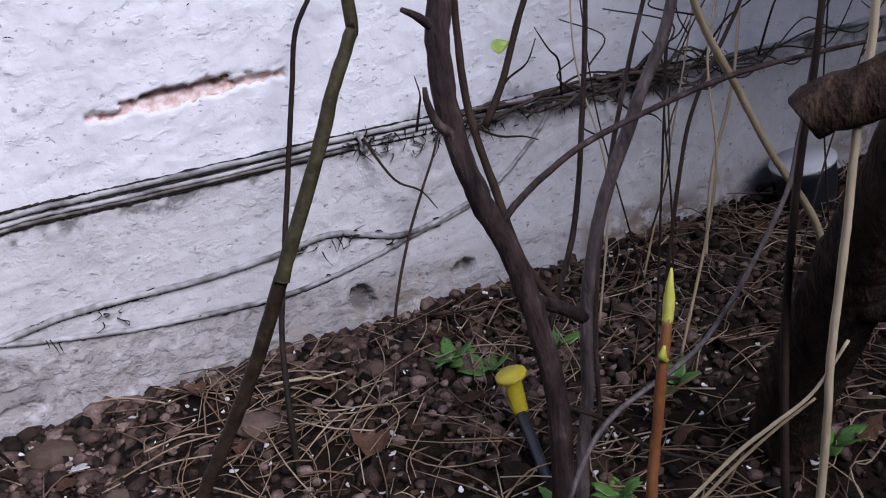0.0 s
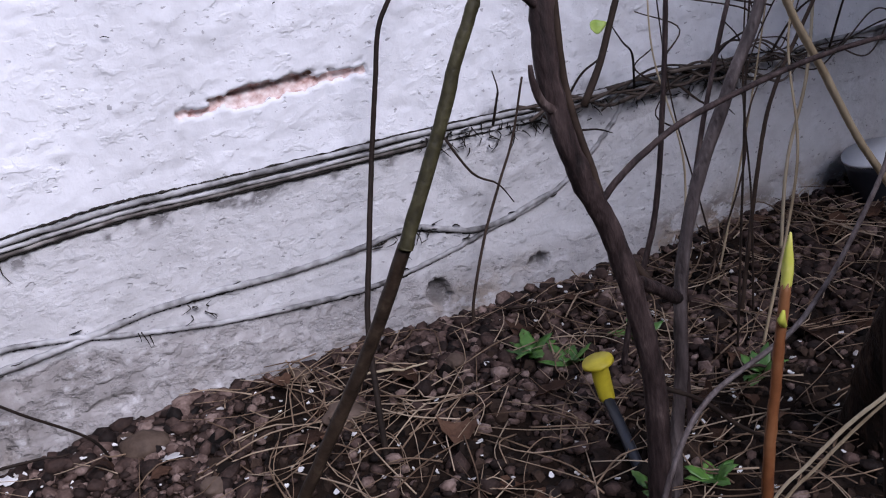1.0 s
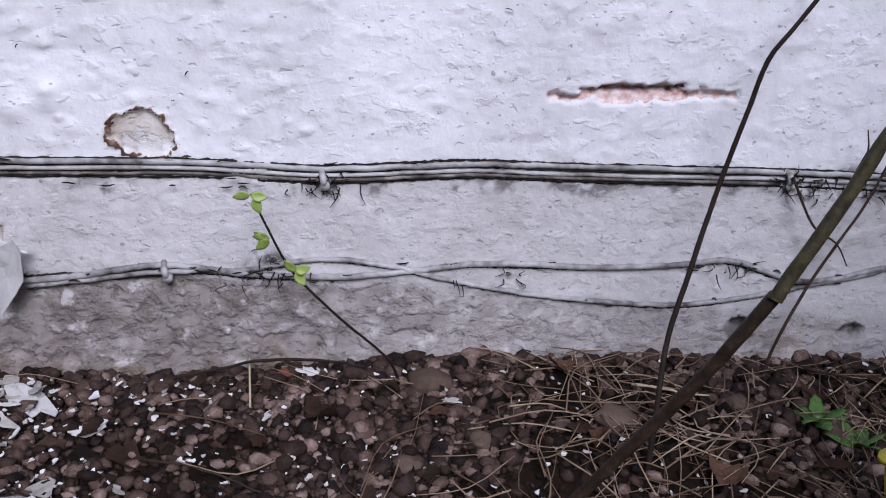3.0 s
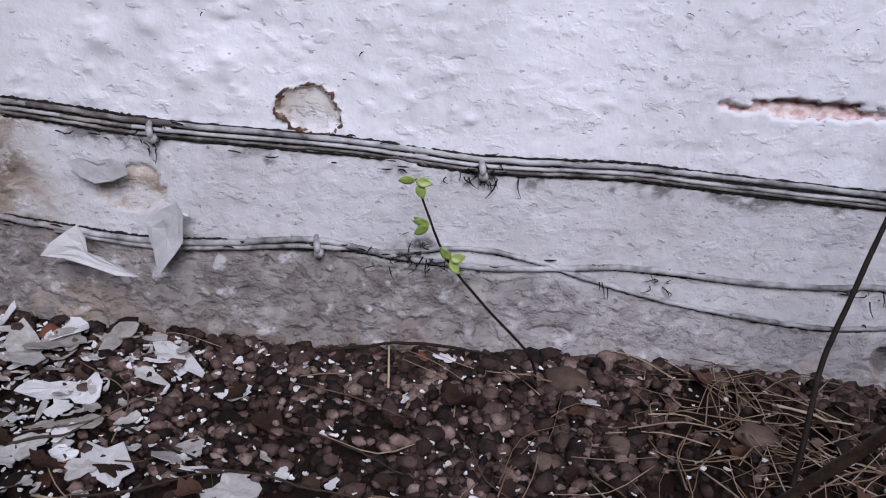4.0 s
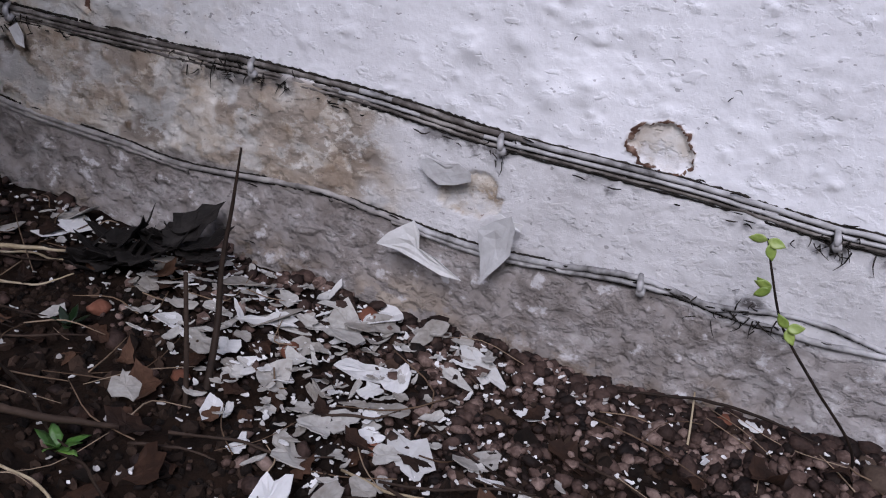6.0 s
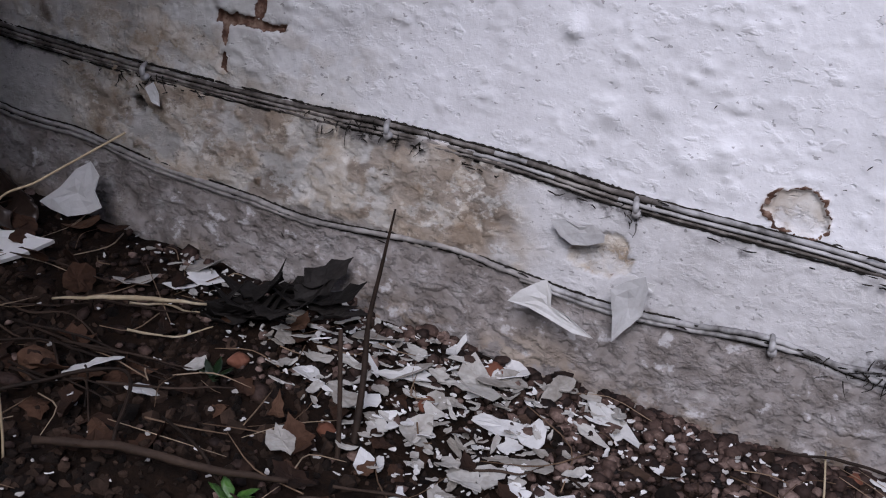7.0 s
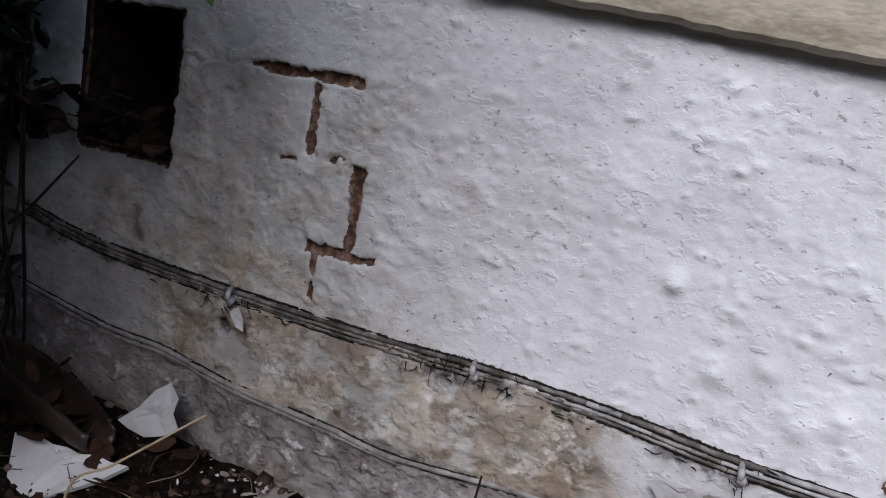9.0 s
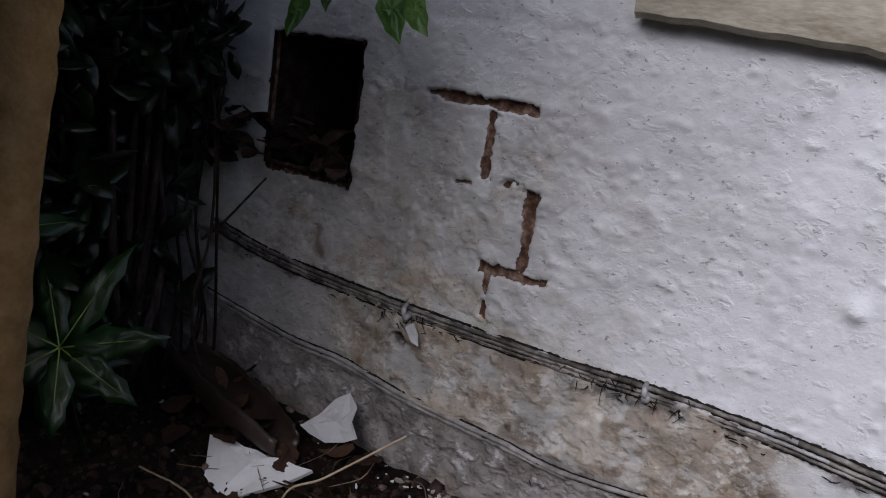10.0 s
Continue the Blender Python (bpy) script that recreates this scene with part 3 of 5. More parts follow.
cable("cable", UP, -0.0064, 0.0015, 1.0965, M_CABLE_DIRTY, "grimy thin cable under the clipped bundle", 3, x_from=-1.2, x_to=0.31)
cable("cable", LOW_A, 0.0, 0.0027, 1.0955, M_CABLE, "slack white painted cable low on the wall", 4)
cable("cable", LOW_B, 0.0, 0.0022, 1.0960, M_CABLE, "thin slack painted cable sagging low on the wall", 5)
cable("cable", LOW_A, -0.0055, 0.0022, 1.0960, M_CABLE_DULL, "dull thin cable along the worn wall foot", 6, x_to=-0.6)


def cable_clip(x, z):
    """A small moulded saddle with its nail head."""
    e = thing("cable_clip", (x, 1.093, z), "small white painted plastic cable clip on the wall", "cable clip", "cable clips")
    pts = [(x - 0.001, 1.099, z + 0.006), (x, 1.0915, z + 0.003), (x + 0.001, 1.0905, z - 0.003), (x, 1.098, z - 0.008)]
    under(e, "saddle", tube(pts, [0.0022, 0.0030, 0.0026], 10, 8, seed=3), M_CABLE)
    under(e, "nail_head", tube([(x + 0.002, 1.0905, z - 0.007), (x + 0.002, 1.0975, z - 0.007)], [0.0038, 0.0042], 4, 10), M_CABLE)
    return e


for cx, cz in ((-0.362, 0.216), (-0.091, 0.203), (-0.598, 0.233), (-0.865, 0.234), (0.30, 0.194)):
    cable_clip(cx, cz)
for cx, cz in ((-0.225, 0.126),):
    cable_clip(cx, cz)


# ---- black moss, rootlets and painted shadow lines along the cables ----
def rootlets():
    r_ = np.random.RandomState(31)
    out = []
    spots = [(-0.14, 0.122, 0.03, 26), (-0.09, 0.197, 0.025, 30), (0.065, 0.113, 0.008, 7), (0.31, 0.19, 0.03, 36), (0.02, 0.105, 0.006, 3), (-0.36, 0.208, 0.012, 10), (-0.62, 0.228, 0.05, 30), (0.26, 0.115, 0.02, 14), (0.42, 0.18, 0.08, 80), (0.62, 0.17, 0.1, 90), (-0.85, 0.225, 0.06, 20)]
    for cx, cz, s, n in spots:
        for k in range(n):
            x, z = cx + r_.normal(0, s * 0.6), cz + r_.normal(0, 0.005)
            d = r_.normal(0, 0.006), r_.normal(-0.005, 0.006)
            a = np.array([x, 1.096 - r_.uniform(0, 0.003), z])
            out.append(tube([a, a + (d[0] * 0.5 + r_.normal(0, 0.002), -0.002, d[1] * 0.5), a + (d[0], -0.001, d[1])], [0.0007, 0.0005, 0.0002], 5, 4, seed=k))
    for k in range(80):
        x = r_.uniform(-1.1, 0.75)
        z = np.interp(x, [p[0] for p in UP], [p[1] for p in UP]) + r_.choice([-0.012, -0.0065, 0.0075, -0.014]) + r_.normal(0, 0.0012)
        if value_noise(np.array([x]), np.array([0.0]), 9, 81)[0] < -0.16:
            continue
        L = r_.uniform(0.003, 0.012)
        a = np.array([x, 1.0945, z])
        out.append(tube([a, a + (L * 0.5, -0.0004, r_.normal(0, 0.001)), a + (L, 0, r_.normal(0, 0.0016))], [0.0004, 0.0009, 0.0003], 4, 5, seed=k))
    for k in range(50):
        x = r_.uniform(-1.05, 0.45)
        line = LOW_A if r_.rand() < 0.6 or x < -0.42 else LOW_B
        z = np.interp(x, [p[0] for p in line], [p[1] for p in line]) + r_.choice([-0.0035, 0.003]) + r_.normal(0, 0.001)
        L = r_.uniform(0.003, 0.012)
        a = np.array([x, 1.0955, z])
        out.append(tube([a, a + (L * 0.5, -0.0003, r_.normal(0, 0.0008)), a + (L, 0, r_.normal(0, 0.001))], [0.0004, 0.0009, 0.0004], 4, 5, seed=k))
    # Long black strands stand in for the shadow lines between cables and wall.
    for line, dz, r0, xa, xb in ((UP, 0.0060, 0.0011, -1.2, 0.7), (UP, 0.0064, 0.0013, -1.2, -0.28), (UP, 0.0004, 0.0010, -1.2, 0.6), (UP, -0.0046, 0.0008, -1.2, 0.3), (UP, -0.0090, 0.0009, -1.2, 0.5), (LOW_A, -0.0030, 0.0009, -1.2, 0.45), (LOW_B, -0.0026, 0.0008, -0.4, 0.45), (LOW_A, 0.0030, 0.0010, -1.2, -0.3)):
        pts = [(x, wall_face(x, z + dz) - 0.0012, z + dz) for x, z in line if xa <= x <= xb]
        out.append(tube(pts, [r0], 44 * len(pts), 5, 0.0003, 0.45, int(900 + dz * 1e4)))
    for k in range(16):
        x, z = r_.uniform(-0.7, 0.6), r_.uniform(0.05, 0.45)
        L, g = r_.uniform(0.002, 0.007), r_.uniform(-1.2, 1.2)
        a = np.array([x, 1.0965, z])
        out.append(tube([a, a + (L * 0.5 * math.cos(g), -0.002, L * 0.5 * math.sin(g)), a + (L * math.cos(g), 0, L * math.sin(g) - 0.002)], [0.0003, 0.0006, 0.0002], 4, 4, seed=k))
    v, f = joined(out)
    tagged(mesh_object("moss_rootlets", v, f, M_MOSS_SHADE), "black moss, dead rootlets and painted shadow lines along the cables", "moss", kind="stuff")


rootlets()


# ---- thin sheets: flakes and leaves ----
def sheet(outline, thick, curl, seed, rings=2):
    """A thin, curled sheet with a ragged outline (list of x, y), lying in its own xy plane."""
    r_ = np.random.RandomState(seed)
    o = np.array(outline, float)
    c = o.mean(0)
    n = len(o)
    size = np.abs(o - c).max()
    tilt = r_.uniform(0, math.pi)
    lay = [np.array([[*c]])] + [c + (o - c) * (k / rings) for k in range(1, rings + 1)]
    p = np.vstack(lay)
    u = ((p - c) @ [math.cos(tilt), math.sin(tilt)]) / size
    w = ((p - c) @ [-math.sin(tilt), math.cos(tilt)]) / size
    z = curl * size * (u * u + 0.35 * u * w) + r_.normal(0, 0.02 * size, len(p))
    top = np.column_stack([p, z + thick])
    bot = np.column_stack([p, z])
    m = len(p)
    verts = np.vstack([top, bot])
    faces = []
    for s in range(n):
        t = (s + 1) % n
        faces.append((0, 1 + s, 1 + t))
        faces.append((m, m + 1 + t, m + 1 + s))
        for k in range(rings - 1):
            a, b = 1 + k * n + s, 1 + k * n + t
            faces.append((a, a + n, b + n, b))
            faces.append((m + a, m + b, m + b + n, m + a + n))
        a, b = 1 + (rings - 1) * n + s, 1 + (rings - 1) * n + t
        faces.append((a, m + a, m + b, b))
    return verts, faces


def ragged(length, width, seed, n=11):
    r_ = np.random.RandomState(seed)
    n = n + 5
    g = (np.arange(n) + r_.uniform(-0.3, 0.3, n)) * 2 * math.pi / n
    k = 0.85 + 0.22 * np.sin(2 * g + r_.uniform(0, 6)) + 0.16 * np.sin(3 * g + r_.uniform(0, 6)) + r_.uniform(-0.16, 0.16, n)
    return np.column_stack([length / 2 * k * np.cos(g), width / 2 * k * np.sin(g)])


def leaf_outline(length, width, lobes=0.0, n=16):
    u = np.linspace(0, 1, n // 2 + 1)
    w = width / 2 * np.sin(math.pi * u ** 0.8) ** 0.9 * (1 + lobes * np.sin(u * 19))
    top = np.column_stack([u * length, w])
    return np.vstack([top, np.column_stack([u, -w])[::-1][1:-1] * [length, 1]])


def lay(name, vf, mat, at, rot, label, category, group):
    ob = mesh_object(name, vf[0], vf[1], mat, smooth=False)
    ob.matrix_world = pose(*at, *rot)
    return tagged(ob, label, category, group)


# ---- paint flakes on the ground ----
FLAKES = [(-0.338, 1.055, 0.079, 0.020, -45), (-0.423, 1.005, 0.046, 0.030, 14), (-0.395, 1.010, 0.048, 0.020, 90), (-0.439, 1.080, 0.052, 0.036, -34), (-0.348, 0.925, 0.080, 0.024, -54),
          (-0.413, 0.823, 0.075, 0.022, 96), (-0.221, 0.861, 0.055, 0.019, 31), (-0.281, 0.916, 0.018, 0.014, 20), (-0.277, 1.020, 0.024, 0.022, -1), (-0.407, 0.984, 0.022, 0.016, 7),
          (-0.110, 1.083, 0.018, 0.016, 30), (0.010, 1.030, 0.024, 0.011, -50), (0.142, 1.008, 0.016, 0.012, 50), (-0.140, 1.030, 0.020, 0.009, 80), (-0.185, 0.916, 0.011, 0.012, 32)]
OLD_FLAKES = [(-0.476, 1.039, 0.084, 0.037, -39), (-0.461, 1.048, 0.067, 0.021, -53), (-0.438, 1.061, 0.045, 0.035, 50), (-0.519, 1.023, 0.055, 0.030, 36), (-0.481, 0.957, 0.034, 0.032, 67),
              (-0.428, 0.882, 0.042, 0.029, -39), (-0.383, 0.831, 0.055, 0.022, 75), (-0.340, 0.845, 0.044, 0.025, -46), (-0.383, 0.966, 0.034, 0.026, -19), (-0.301, 0.943, 0.036, 0.032, 26),
              (-0.253, 0.897, 0.038, 0.035, -28), (-0.563, 1.048, 0.040, 0.030, 34), (-0.410, 0.935, 0.030, 0.026, 64), (-0.423, 0.916, 0.030, 0.028, 34), (-0.364, 0.914, 0.030, 0.020, 32)]
FAR_FLAKES = [(-0.758, 1.048, 0.055, 0.036, 38), (-0.772, 1.078, 0.060, 0.035, -4), (-0.803, 1.006, 0.036, 0.034, 60), (-0.739, 0.877, 0.040, 0.020, 35), (-0.682, 0.940, 0.034, 0.016, 98),
              (-0.566, 0.881, 0.041, 0.020, -37), (-0.518, 1.018, 0.045, 0.022, 22), (-0.604, 1.070, 0.026, 0.028, -13), (-0.769, 0.775, 0.034, 0.018, 82), (-0.691, 0.874, 0.022, 0.020, -6)]


def paint_flakes():
    r_ = np.random.RandomState(5)
    rows = [(*f, 1) for f in FLAKES] + [(*f, 0) for f in OLD_FLAKES] + [(*f, k % 3 == 0) for k, f in enumerate(FAR_FLAKES)]
    while len(rows) < 300:
        x, y = r_.normal(-0.52, 0.16), 1.08 - 0.27 * r_.rand() ** 1.25
        if not -0.92 < x < -0.2 or y < 0.83 - 0.55 * (x + 0.40) or (x > -0.32 and r_.rand() < 0.6) or (y < 0.93 and r_.rand() < 0.4):
            continue
        L = float(np.clip(r_.lognormal(-4.25, 0.5), 0.006, 0.036))
        rows.append((x, y, L, L * r_.uniform(0.25, 0.75), r_.uniform(0, 180), r_.rand() < 0.3))
    for k, (x, y, L, w, a, fresh) in enumerate(rows):
        vf = sheet(ragged(L * 1.1, w * 1.15, 100 + k, r_.randint(8, 13)), 0.0009, r_.uniform(0.05, 0.35), 300 + k)
        lay("paint_flake", vf, M_FLAKE if fresh else M_FLAKE_OLD, (x, y, gz(x, y) + r_.uniform(0.006, 0.013)), (r_.uniform(-16, 16), r_.uniform(-16, 16), a),
            "curled white paint flake fallen on the gravel" if fresh else "weathered cream paint flake fallen on the gravel", "paint flake", "paint flakes on the ground")
    out = []
    for k in range(2000):
        x, y = r_.normal(-0.5, 0.2), 1.085 - r_.rand() ** 1.3 * 0.36
        if k > 1650:
            x = r_.uniform(-0.25, 0.55)
        if k <= 1650 and y < 0.86 - 0.45 * (x + 0.40) and r_.rand() < 0.85:
            continue
        L = r_.uniform(0.002, 0.007)
        v, f = sheet(ragged(L, L * r_.uniform(0.5, 1), k, 6), 0.0008, 0.2, k, 1)
        m = pose(x, y, gz(x, y) + r_.uniform(0.003, 0.010), r_.uniform(-30, 30), r_.uniform(-30, 30), r_.uniform(0, 360))
        out.append((turned(m, v), f))
    v, f = joined(out)
    tagged(mesh_object("paint_crumbs", v, f, M_SPECK, smooth=False), "small white crumbs of paint scattered over the gravel", "paint crumbs", kind="stuff")


paint_flakes()


# ---- paint peeling off the wall ----
def hanging_flake(outline, y, lift, mat, label, seed):
    """A flake in the wall's plane that stands off it at its loose side."""
    o = np.array(outline)
    c = o.mean(0)
    v, f = sheet((o - c)[::-1], 0.0009, 0.08, seed, 3)
    ob = mesh_object("peeling_flake", v, f, mat, smooth=False)
    ob.matrix_world = pose(c[0], y, c[1], 90 + lift, 0, 0)
    return tagged(ob, label, "paint flake", "flakes peeling off the wall")


hanging_flake([(-0.431, 0.186), (-0.42, 0.19), (-0.406, 0.188), (-0.394, 0.191), (-0.382, 0.185), (-0.381, 0.178), (-0.394, 0.172), (-0.408, 0.169), (-0.42, 0.175)], 1.090, -6, M_FLAKE_GREY, "large curled sheet of paint lifting off the wall", 41)
hanging_flake([(-0.366, 0.141), (-0.353, 0.152), (-0.339, 0.16), (-0.334, 0.149), (-0.334, 0.126), (-0.341, 0.115), (-0.347, 0.107), (-0.354, 0.096), (-0.358, 0.115)], 1.080, -8, M_FLAKE_GREY, "grey pointed paint flake hanging off the wall", 42)
hanging_flake([(-0.452, 0.108), (-0.443, 0.12), (-0.432, 0.129), (-0.422, 0.136), (-0.415, 0.126), (-0.413, 0.113), (-0.396, 0.109), (-0.37, 0.095), (-0.389, 0.095), (-0.411, 0.101), (-0.433, 0.107)], 1.075, -8, M_FLAKE, "white torn paint flake hanging over the wall foot", 43)
hanging_flake([(-0.356, 0.156), (-0.349, 0.158), (-0.34, 0.154), (-0.329, 0.154), (-0.33, 0.147), (-0.342, 0.150)], 1.086, 8, M_FLAKE, "small white paint flake curling off the wall", 44)
hanging_flake([(-0.956, 0.082), (-0.935, 0.101), (-0.919, 0.124), (-0.902, 0.136), (-0.888, 0.124), (-0.892, 0.107), (-0.88, 0.093), (-0.897, 0.082), (-0.922, 0.073), (-0.944, 0.076)], 1.060, -6, M_FLAKE, "white torn paint flake leaning on the wall foot", 45)
hanging_flake([(-0.858, 0.218), (-0.85, 0.225), (-0.842, 0.215), (-0.838, 0.203), (-0.848, 0.205)], 1.088, -10, M_FLAKE, "small white flake stuck under the cable", 46)


# ---- gravel ----
def gravel():
    """Rounded pebbles, thickest along the wall."""
    bm = bmesh.new()
    bmesh.ops.create_icosphere(bm, subdivisions=1, radius=1.0)
    ball = np.array([v.co[:] for v in bm.verts])
    tri = np.array([[v.index for v in f.verts] for f in bm.faces])
    bm.free()
    r_ = np.random.RandomState(17)
    n = 27000
    x = np.clip(r_.normal(0.02, 0.42, n), -1.15, 0.95)
    y = 1.098 - r_.rand(n) ** 1.4 * 0.5
    dens = 0.78 + 1.8 * fbm(x, y, 9, 91, 3) - 0.75 * step(1.0, 0.86, y) - 0.35 * step(-0.35, -0.6, x)
    keep = r_.rand(n) < np.clip(dens, 0.08, 1)
    x, y = x[keep], y[keep]
    n = len(x)
    s = np.clip(r_.lognormal(-5.48, 0.36, n), 0.0020, 0.0105)
    z = ground_height(x, y) + s * r_.uniform(0.1, 0.95, n)
    sc = s[:, None] * np.column_stack([r_.uniform(0.85, 1.3, n), r_.uniform(0.75, 1.0, n), r_.uniform(0.5, 0.8, n)])
    a = r_.uniform(0, 2 * math.pi, n)
    t = r_.normal(0, 0.35, n)
    p = ball[None] * (1 + r_.normal(0, 0.14, (n, len(ball), 1))) * sc[:, None, :]
    px, pz = p[..., 0] * np.cos(t)[:, None] - p[..., 2] * np.sin(t)[:, None], p[..., 0] * np.sin(t)[:, None] + p[..., 2] * np.cos(t)[:, None]
    qx, qy = px * np.cos(a)[:, None] - p[..., 1] * np.sin(a)[:, None], px * np.sin(a)[:, None] + p[..., 1] * np.cos(a)[:, None]
    v = np.stack([qx + x[:, None], np.minimum(qy + y[:, None], 1.103), pz + z[:, None]], -1).reshape(-1, 3)
    f = (tri[None] + (np.arange(n) * len(ball))[:, None, None]).reshape(-1, 3)
    ob = mesh_object("gravel", v, f.tolist(), M_PEBBLE)
    tagged(ob, "rounded brown and grey gravel lying along the wall", "gravel", kind="stuff")


gravel()


def soil_clods():
    """Crumbs of dark soil and leaf mould over the bed."""
    bm = bmesh.new()
    bmesh.ops.create_icosphere(bm, subdivisions=1, radius=1.0)
    ball = np.array([v.co[:] for v in bm.verts])
    tri = np.array([[v.index for v in f.verts] for f in bm.faces])
    bm.free()
    r_ = np.random.RandomState(19)
    n = 15000
    x, y = r_.uniform(-1.2, 0.95, n), 1.09 - r_.rand(n) ** 0.8 * 0.5
    s = np.clip(r_.lognormal(-5.75, 0.45, n), 0.0012, 0.010)
    z = ground_height(x, y) + s * r_.uniform(-0.2, 0.5, n)
    p = ball[None] * (1 + r_.normal(0, 0.22, (n, len(ball), 1))) * s[:, None, None] * r_.uniform(0.6, 1.2, (n, 1, 3))
    v = np.stack([p[..., 0] + x[:, None], np.minimum(p[..., 1] + y[:, None], 1.1), p[..., 2] + z[:, None]], -1).reshape(-1, 3)
    f = (tri[None] + (np.arange(n) * len(ball))[:, None, None]).reshape(-1, 3)
    tagged(mesh_object("soil_crumbs", v, f.tolist(), M_CLOD, smooth=False), "dark crumbs of soil and leaf mould over the bed", "soil", kind="stuff")


soil_clods()


def stone(x, y, s, mat, label, name="stone", seed=0):
    r_ = np.random.RandomState(seed)
    bm = bmesh.new()
    bmesh.ops.create_icosphere(bm, subdivisions=3, radius=1.0)
    for v in bm.verts:
        k = 1 + 0.22 * noise.noise(v.co * 1.6 + Vector((seed, 0, 0))) + 0.06 * noise.noise(v.co * 5)
        v.co = Vector((v.co.x * s * k, v.co.y * s * 0.75 * k, v.co.z * s * 0.55 * k))
    me = bpy.data.meshes.new(name)
    bm.to_mesh(me)
    bm.free()
    me.materials.append(mat)
    me.polygons.foreach_set("use_smooth", [True] * len(me.polygons))
    ob = new(name, me)
    ob.matrix_world = pose(x, y, gz(x, y) + s * 0.35, r_.uniform(-15, 15), r_.uniform(-15, 15), r_.uniform(0, 360))
    return tagged(ob, label, "stone", "larger stones in the gravel")


for k, (x, y, s) in enumerate(((-0.007, 1.060, 0.020), (0.144, 1.012, 0.020), (0.03, 0.99, 0.013), (-0.03, 0.97, 0.012), (0.25, 1.03, 0.012), (0.13, 1.085, 0.010), (-0.02, 1.085, 0.009), (0.32, 0.99, 0.014))):
    stone(x, y, s, M_STONE, "larger flat grey-brown stone lying in the gravel", seed=k + 1)
for k, (x, y, s) in enumerate(((-0.45, 1.075, 0.014), (-0.66, 0.97, 0.011), (-0.55, 0.93, 0.010), (-0.49, 1.0, 0.010), (-0.38, 0.93, 0.009), (-0.13, 1.092, 0.012))):
    stone(x, y, s, M_BRICK, "broken piece of red brick lying among flakes", "brick_fragment", seed=k + 20)


# ---- litter: straw, twigs, dead leaves ----
def litter():
    r_ = np.random.RandomState(23)
    out = []
    for k in range(1300):
        x = r_.uniform(0.12, 0.85) if k < 950 else (r_.normal(0.12, 0.06) if k < 1120 else r_.uniform(-1.0, 0.1))
        y = 1.09 - r_.rand() ** 1.1 * 0.5
        L = r_.uniform(0.02, 0.10)
        g = r_.uniform(0, 2 * math.pi)
        b = r_.normal(0, 0.15) * L
        d = np.array([math.cos(g), math.sin(g)]) * L / 2
        nrm = np.array([-math.sin(g), math.cos(g)])
        pts = []
        for u in (-1, 0, 1):
            q = np.array([x, y]) + d * u + nrm * b * (1 - u * u)
            q[1] = min(q[1], 1.092)
            pts.append((q[0], q[1], gz(q[0], q[1]) + r_.uniform(0.006, 0.018)))
        rr = r_.uniform(0.0003, 0.0008)
        out.append(tube(pts, [rr, rr, rr * 0.6], 7, 4, seed=k))
    v, f = joined(out)
    tagged(mesh_object("dry_straw", v, f, M_STRAW), "dry straw and grass stalks scattered over the gravel", "straw", kind="stuff")
    for k in range(90):
        x = r_.uniform(-0.95, 0.85)
        y = r_.uniform(0.72, 1.07)
        L = r_.uniform(0.018, 0.040)
        vf = sheet(leaf_outline(L, L * r_.uniform(0.45, 0.7), 0.25), 0.0005, r_.choice([-1, 1]) * r_.uniform(0.4, 1.0), 500 + k, 3)
        lay("dead_leaf", vf, M_DEAD, (x, y, gz(x, y) + 0.011), (r_.uniform(-25, 25), r_.uniform(-25, 25), r_.uniform(0, 360)), "curled dead brown leaf lying on the ground", "dead leaf", "dead leaves on the ground")
    for k in range(70):
        x, y = r_.uniform(-1.0, -0.35), r_.uniform(0.70, 0.98)
        L = r_.uniform(0.02, 0.045)
        vf = sheet(leaf_outline(L, L * r_.uniform(0.45, 0.7), 0.25), 0.0005, r_.choice([-1, 1]) * r_.uniform(0.4, 1.1), 1500 + k, 3)
        lay("dead_leaf", vf, M_DEAD, (x, y, gz(x, y) + 0.008), (r_.uniform(-35, 35), r_.uniform(-35, 35), r_.uniform(0, 360)), "curled dead brown leaf lying on dark soil", "dead leaf", "dead leaves on the ground")
    for k in range(60):
        x, y = r_.uniform(-0.9, 0.5), r_.uniform(0.75, 1.05)
        if k >= 26:
            x, y = r_.uniform(-1.0, -0.2), r_.uniform(0.72, 0.95)
        L, g = r_.uniform(0.06, 0.16), r_.uniform(-0.8, 0.8)
        p = [(x + u * L * math.cos(g), min(y + u * L * math.sin(g), 1.085)) for u in (-0.5, -0.1, 0.2, 0.5)]
        pts = [(a, b + r_.normal(0, 0.004), gz(a, b) + r_.uniform(0.008, 0.018)) for a, b in p]
        v, f = tube(pts, [0.0013, 0.0011, 0.0007], 14, 6, 0.0006, 0.15, k)
        tagged(mesh_object("fallen_twig", v, f, M_TWIG if k % 6 else M_PALE), "thin dry twig fallen on the gravel", "twig", "fallen twigs")


litter()


# ---- shrubs and stems ----
def stem_thing(name, label, category, stems, group=""):
    """stems: part name, points, radii, material, label."""
    base = min((p for s in stems for p in s[1]), key=lambda q: q[2])
    e = thing(name, (base[0], base[1], base[2]), label, category, group)
    for k, (pn, pts, radii, mat, lab) in enumerate(stems):
        length = sum(np.linalg.norm(np.subtract(a, b)) for a, b in zip(pts, pts[1:]))
        n = int(np.clip(length / 0.006, 12, 70))
        under(e, pn, tube(pts, radii, n, 10 if radii[0] > 0.003 else 6, radii[-1] * 0.05, 0.05, k + len(name)), mat, lab)
    return e


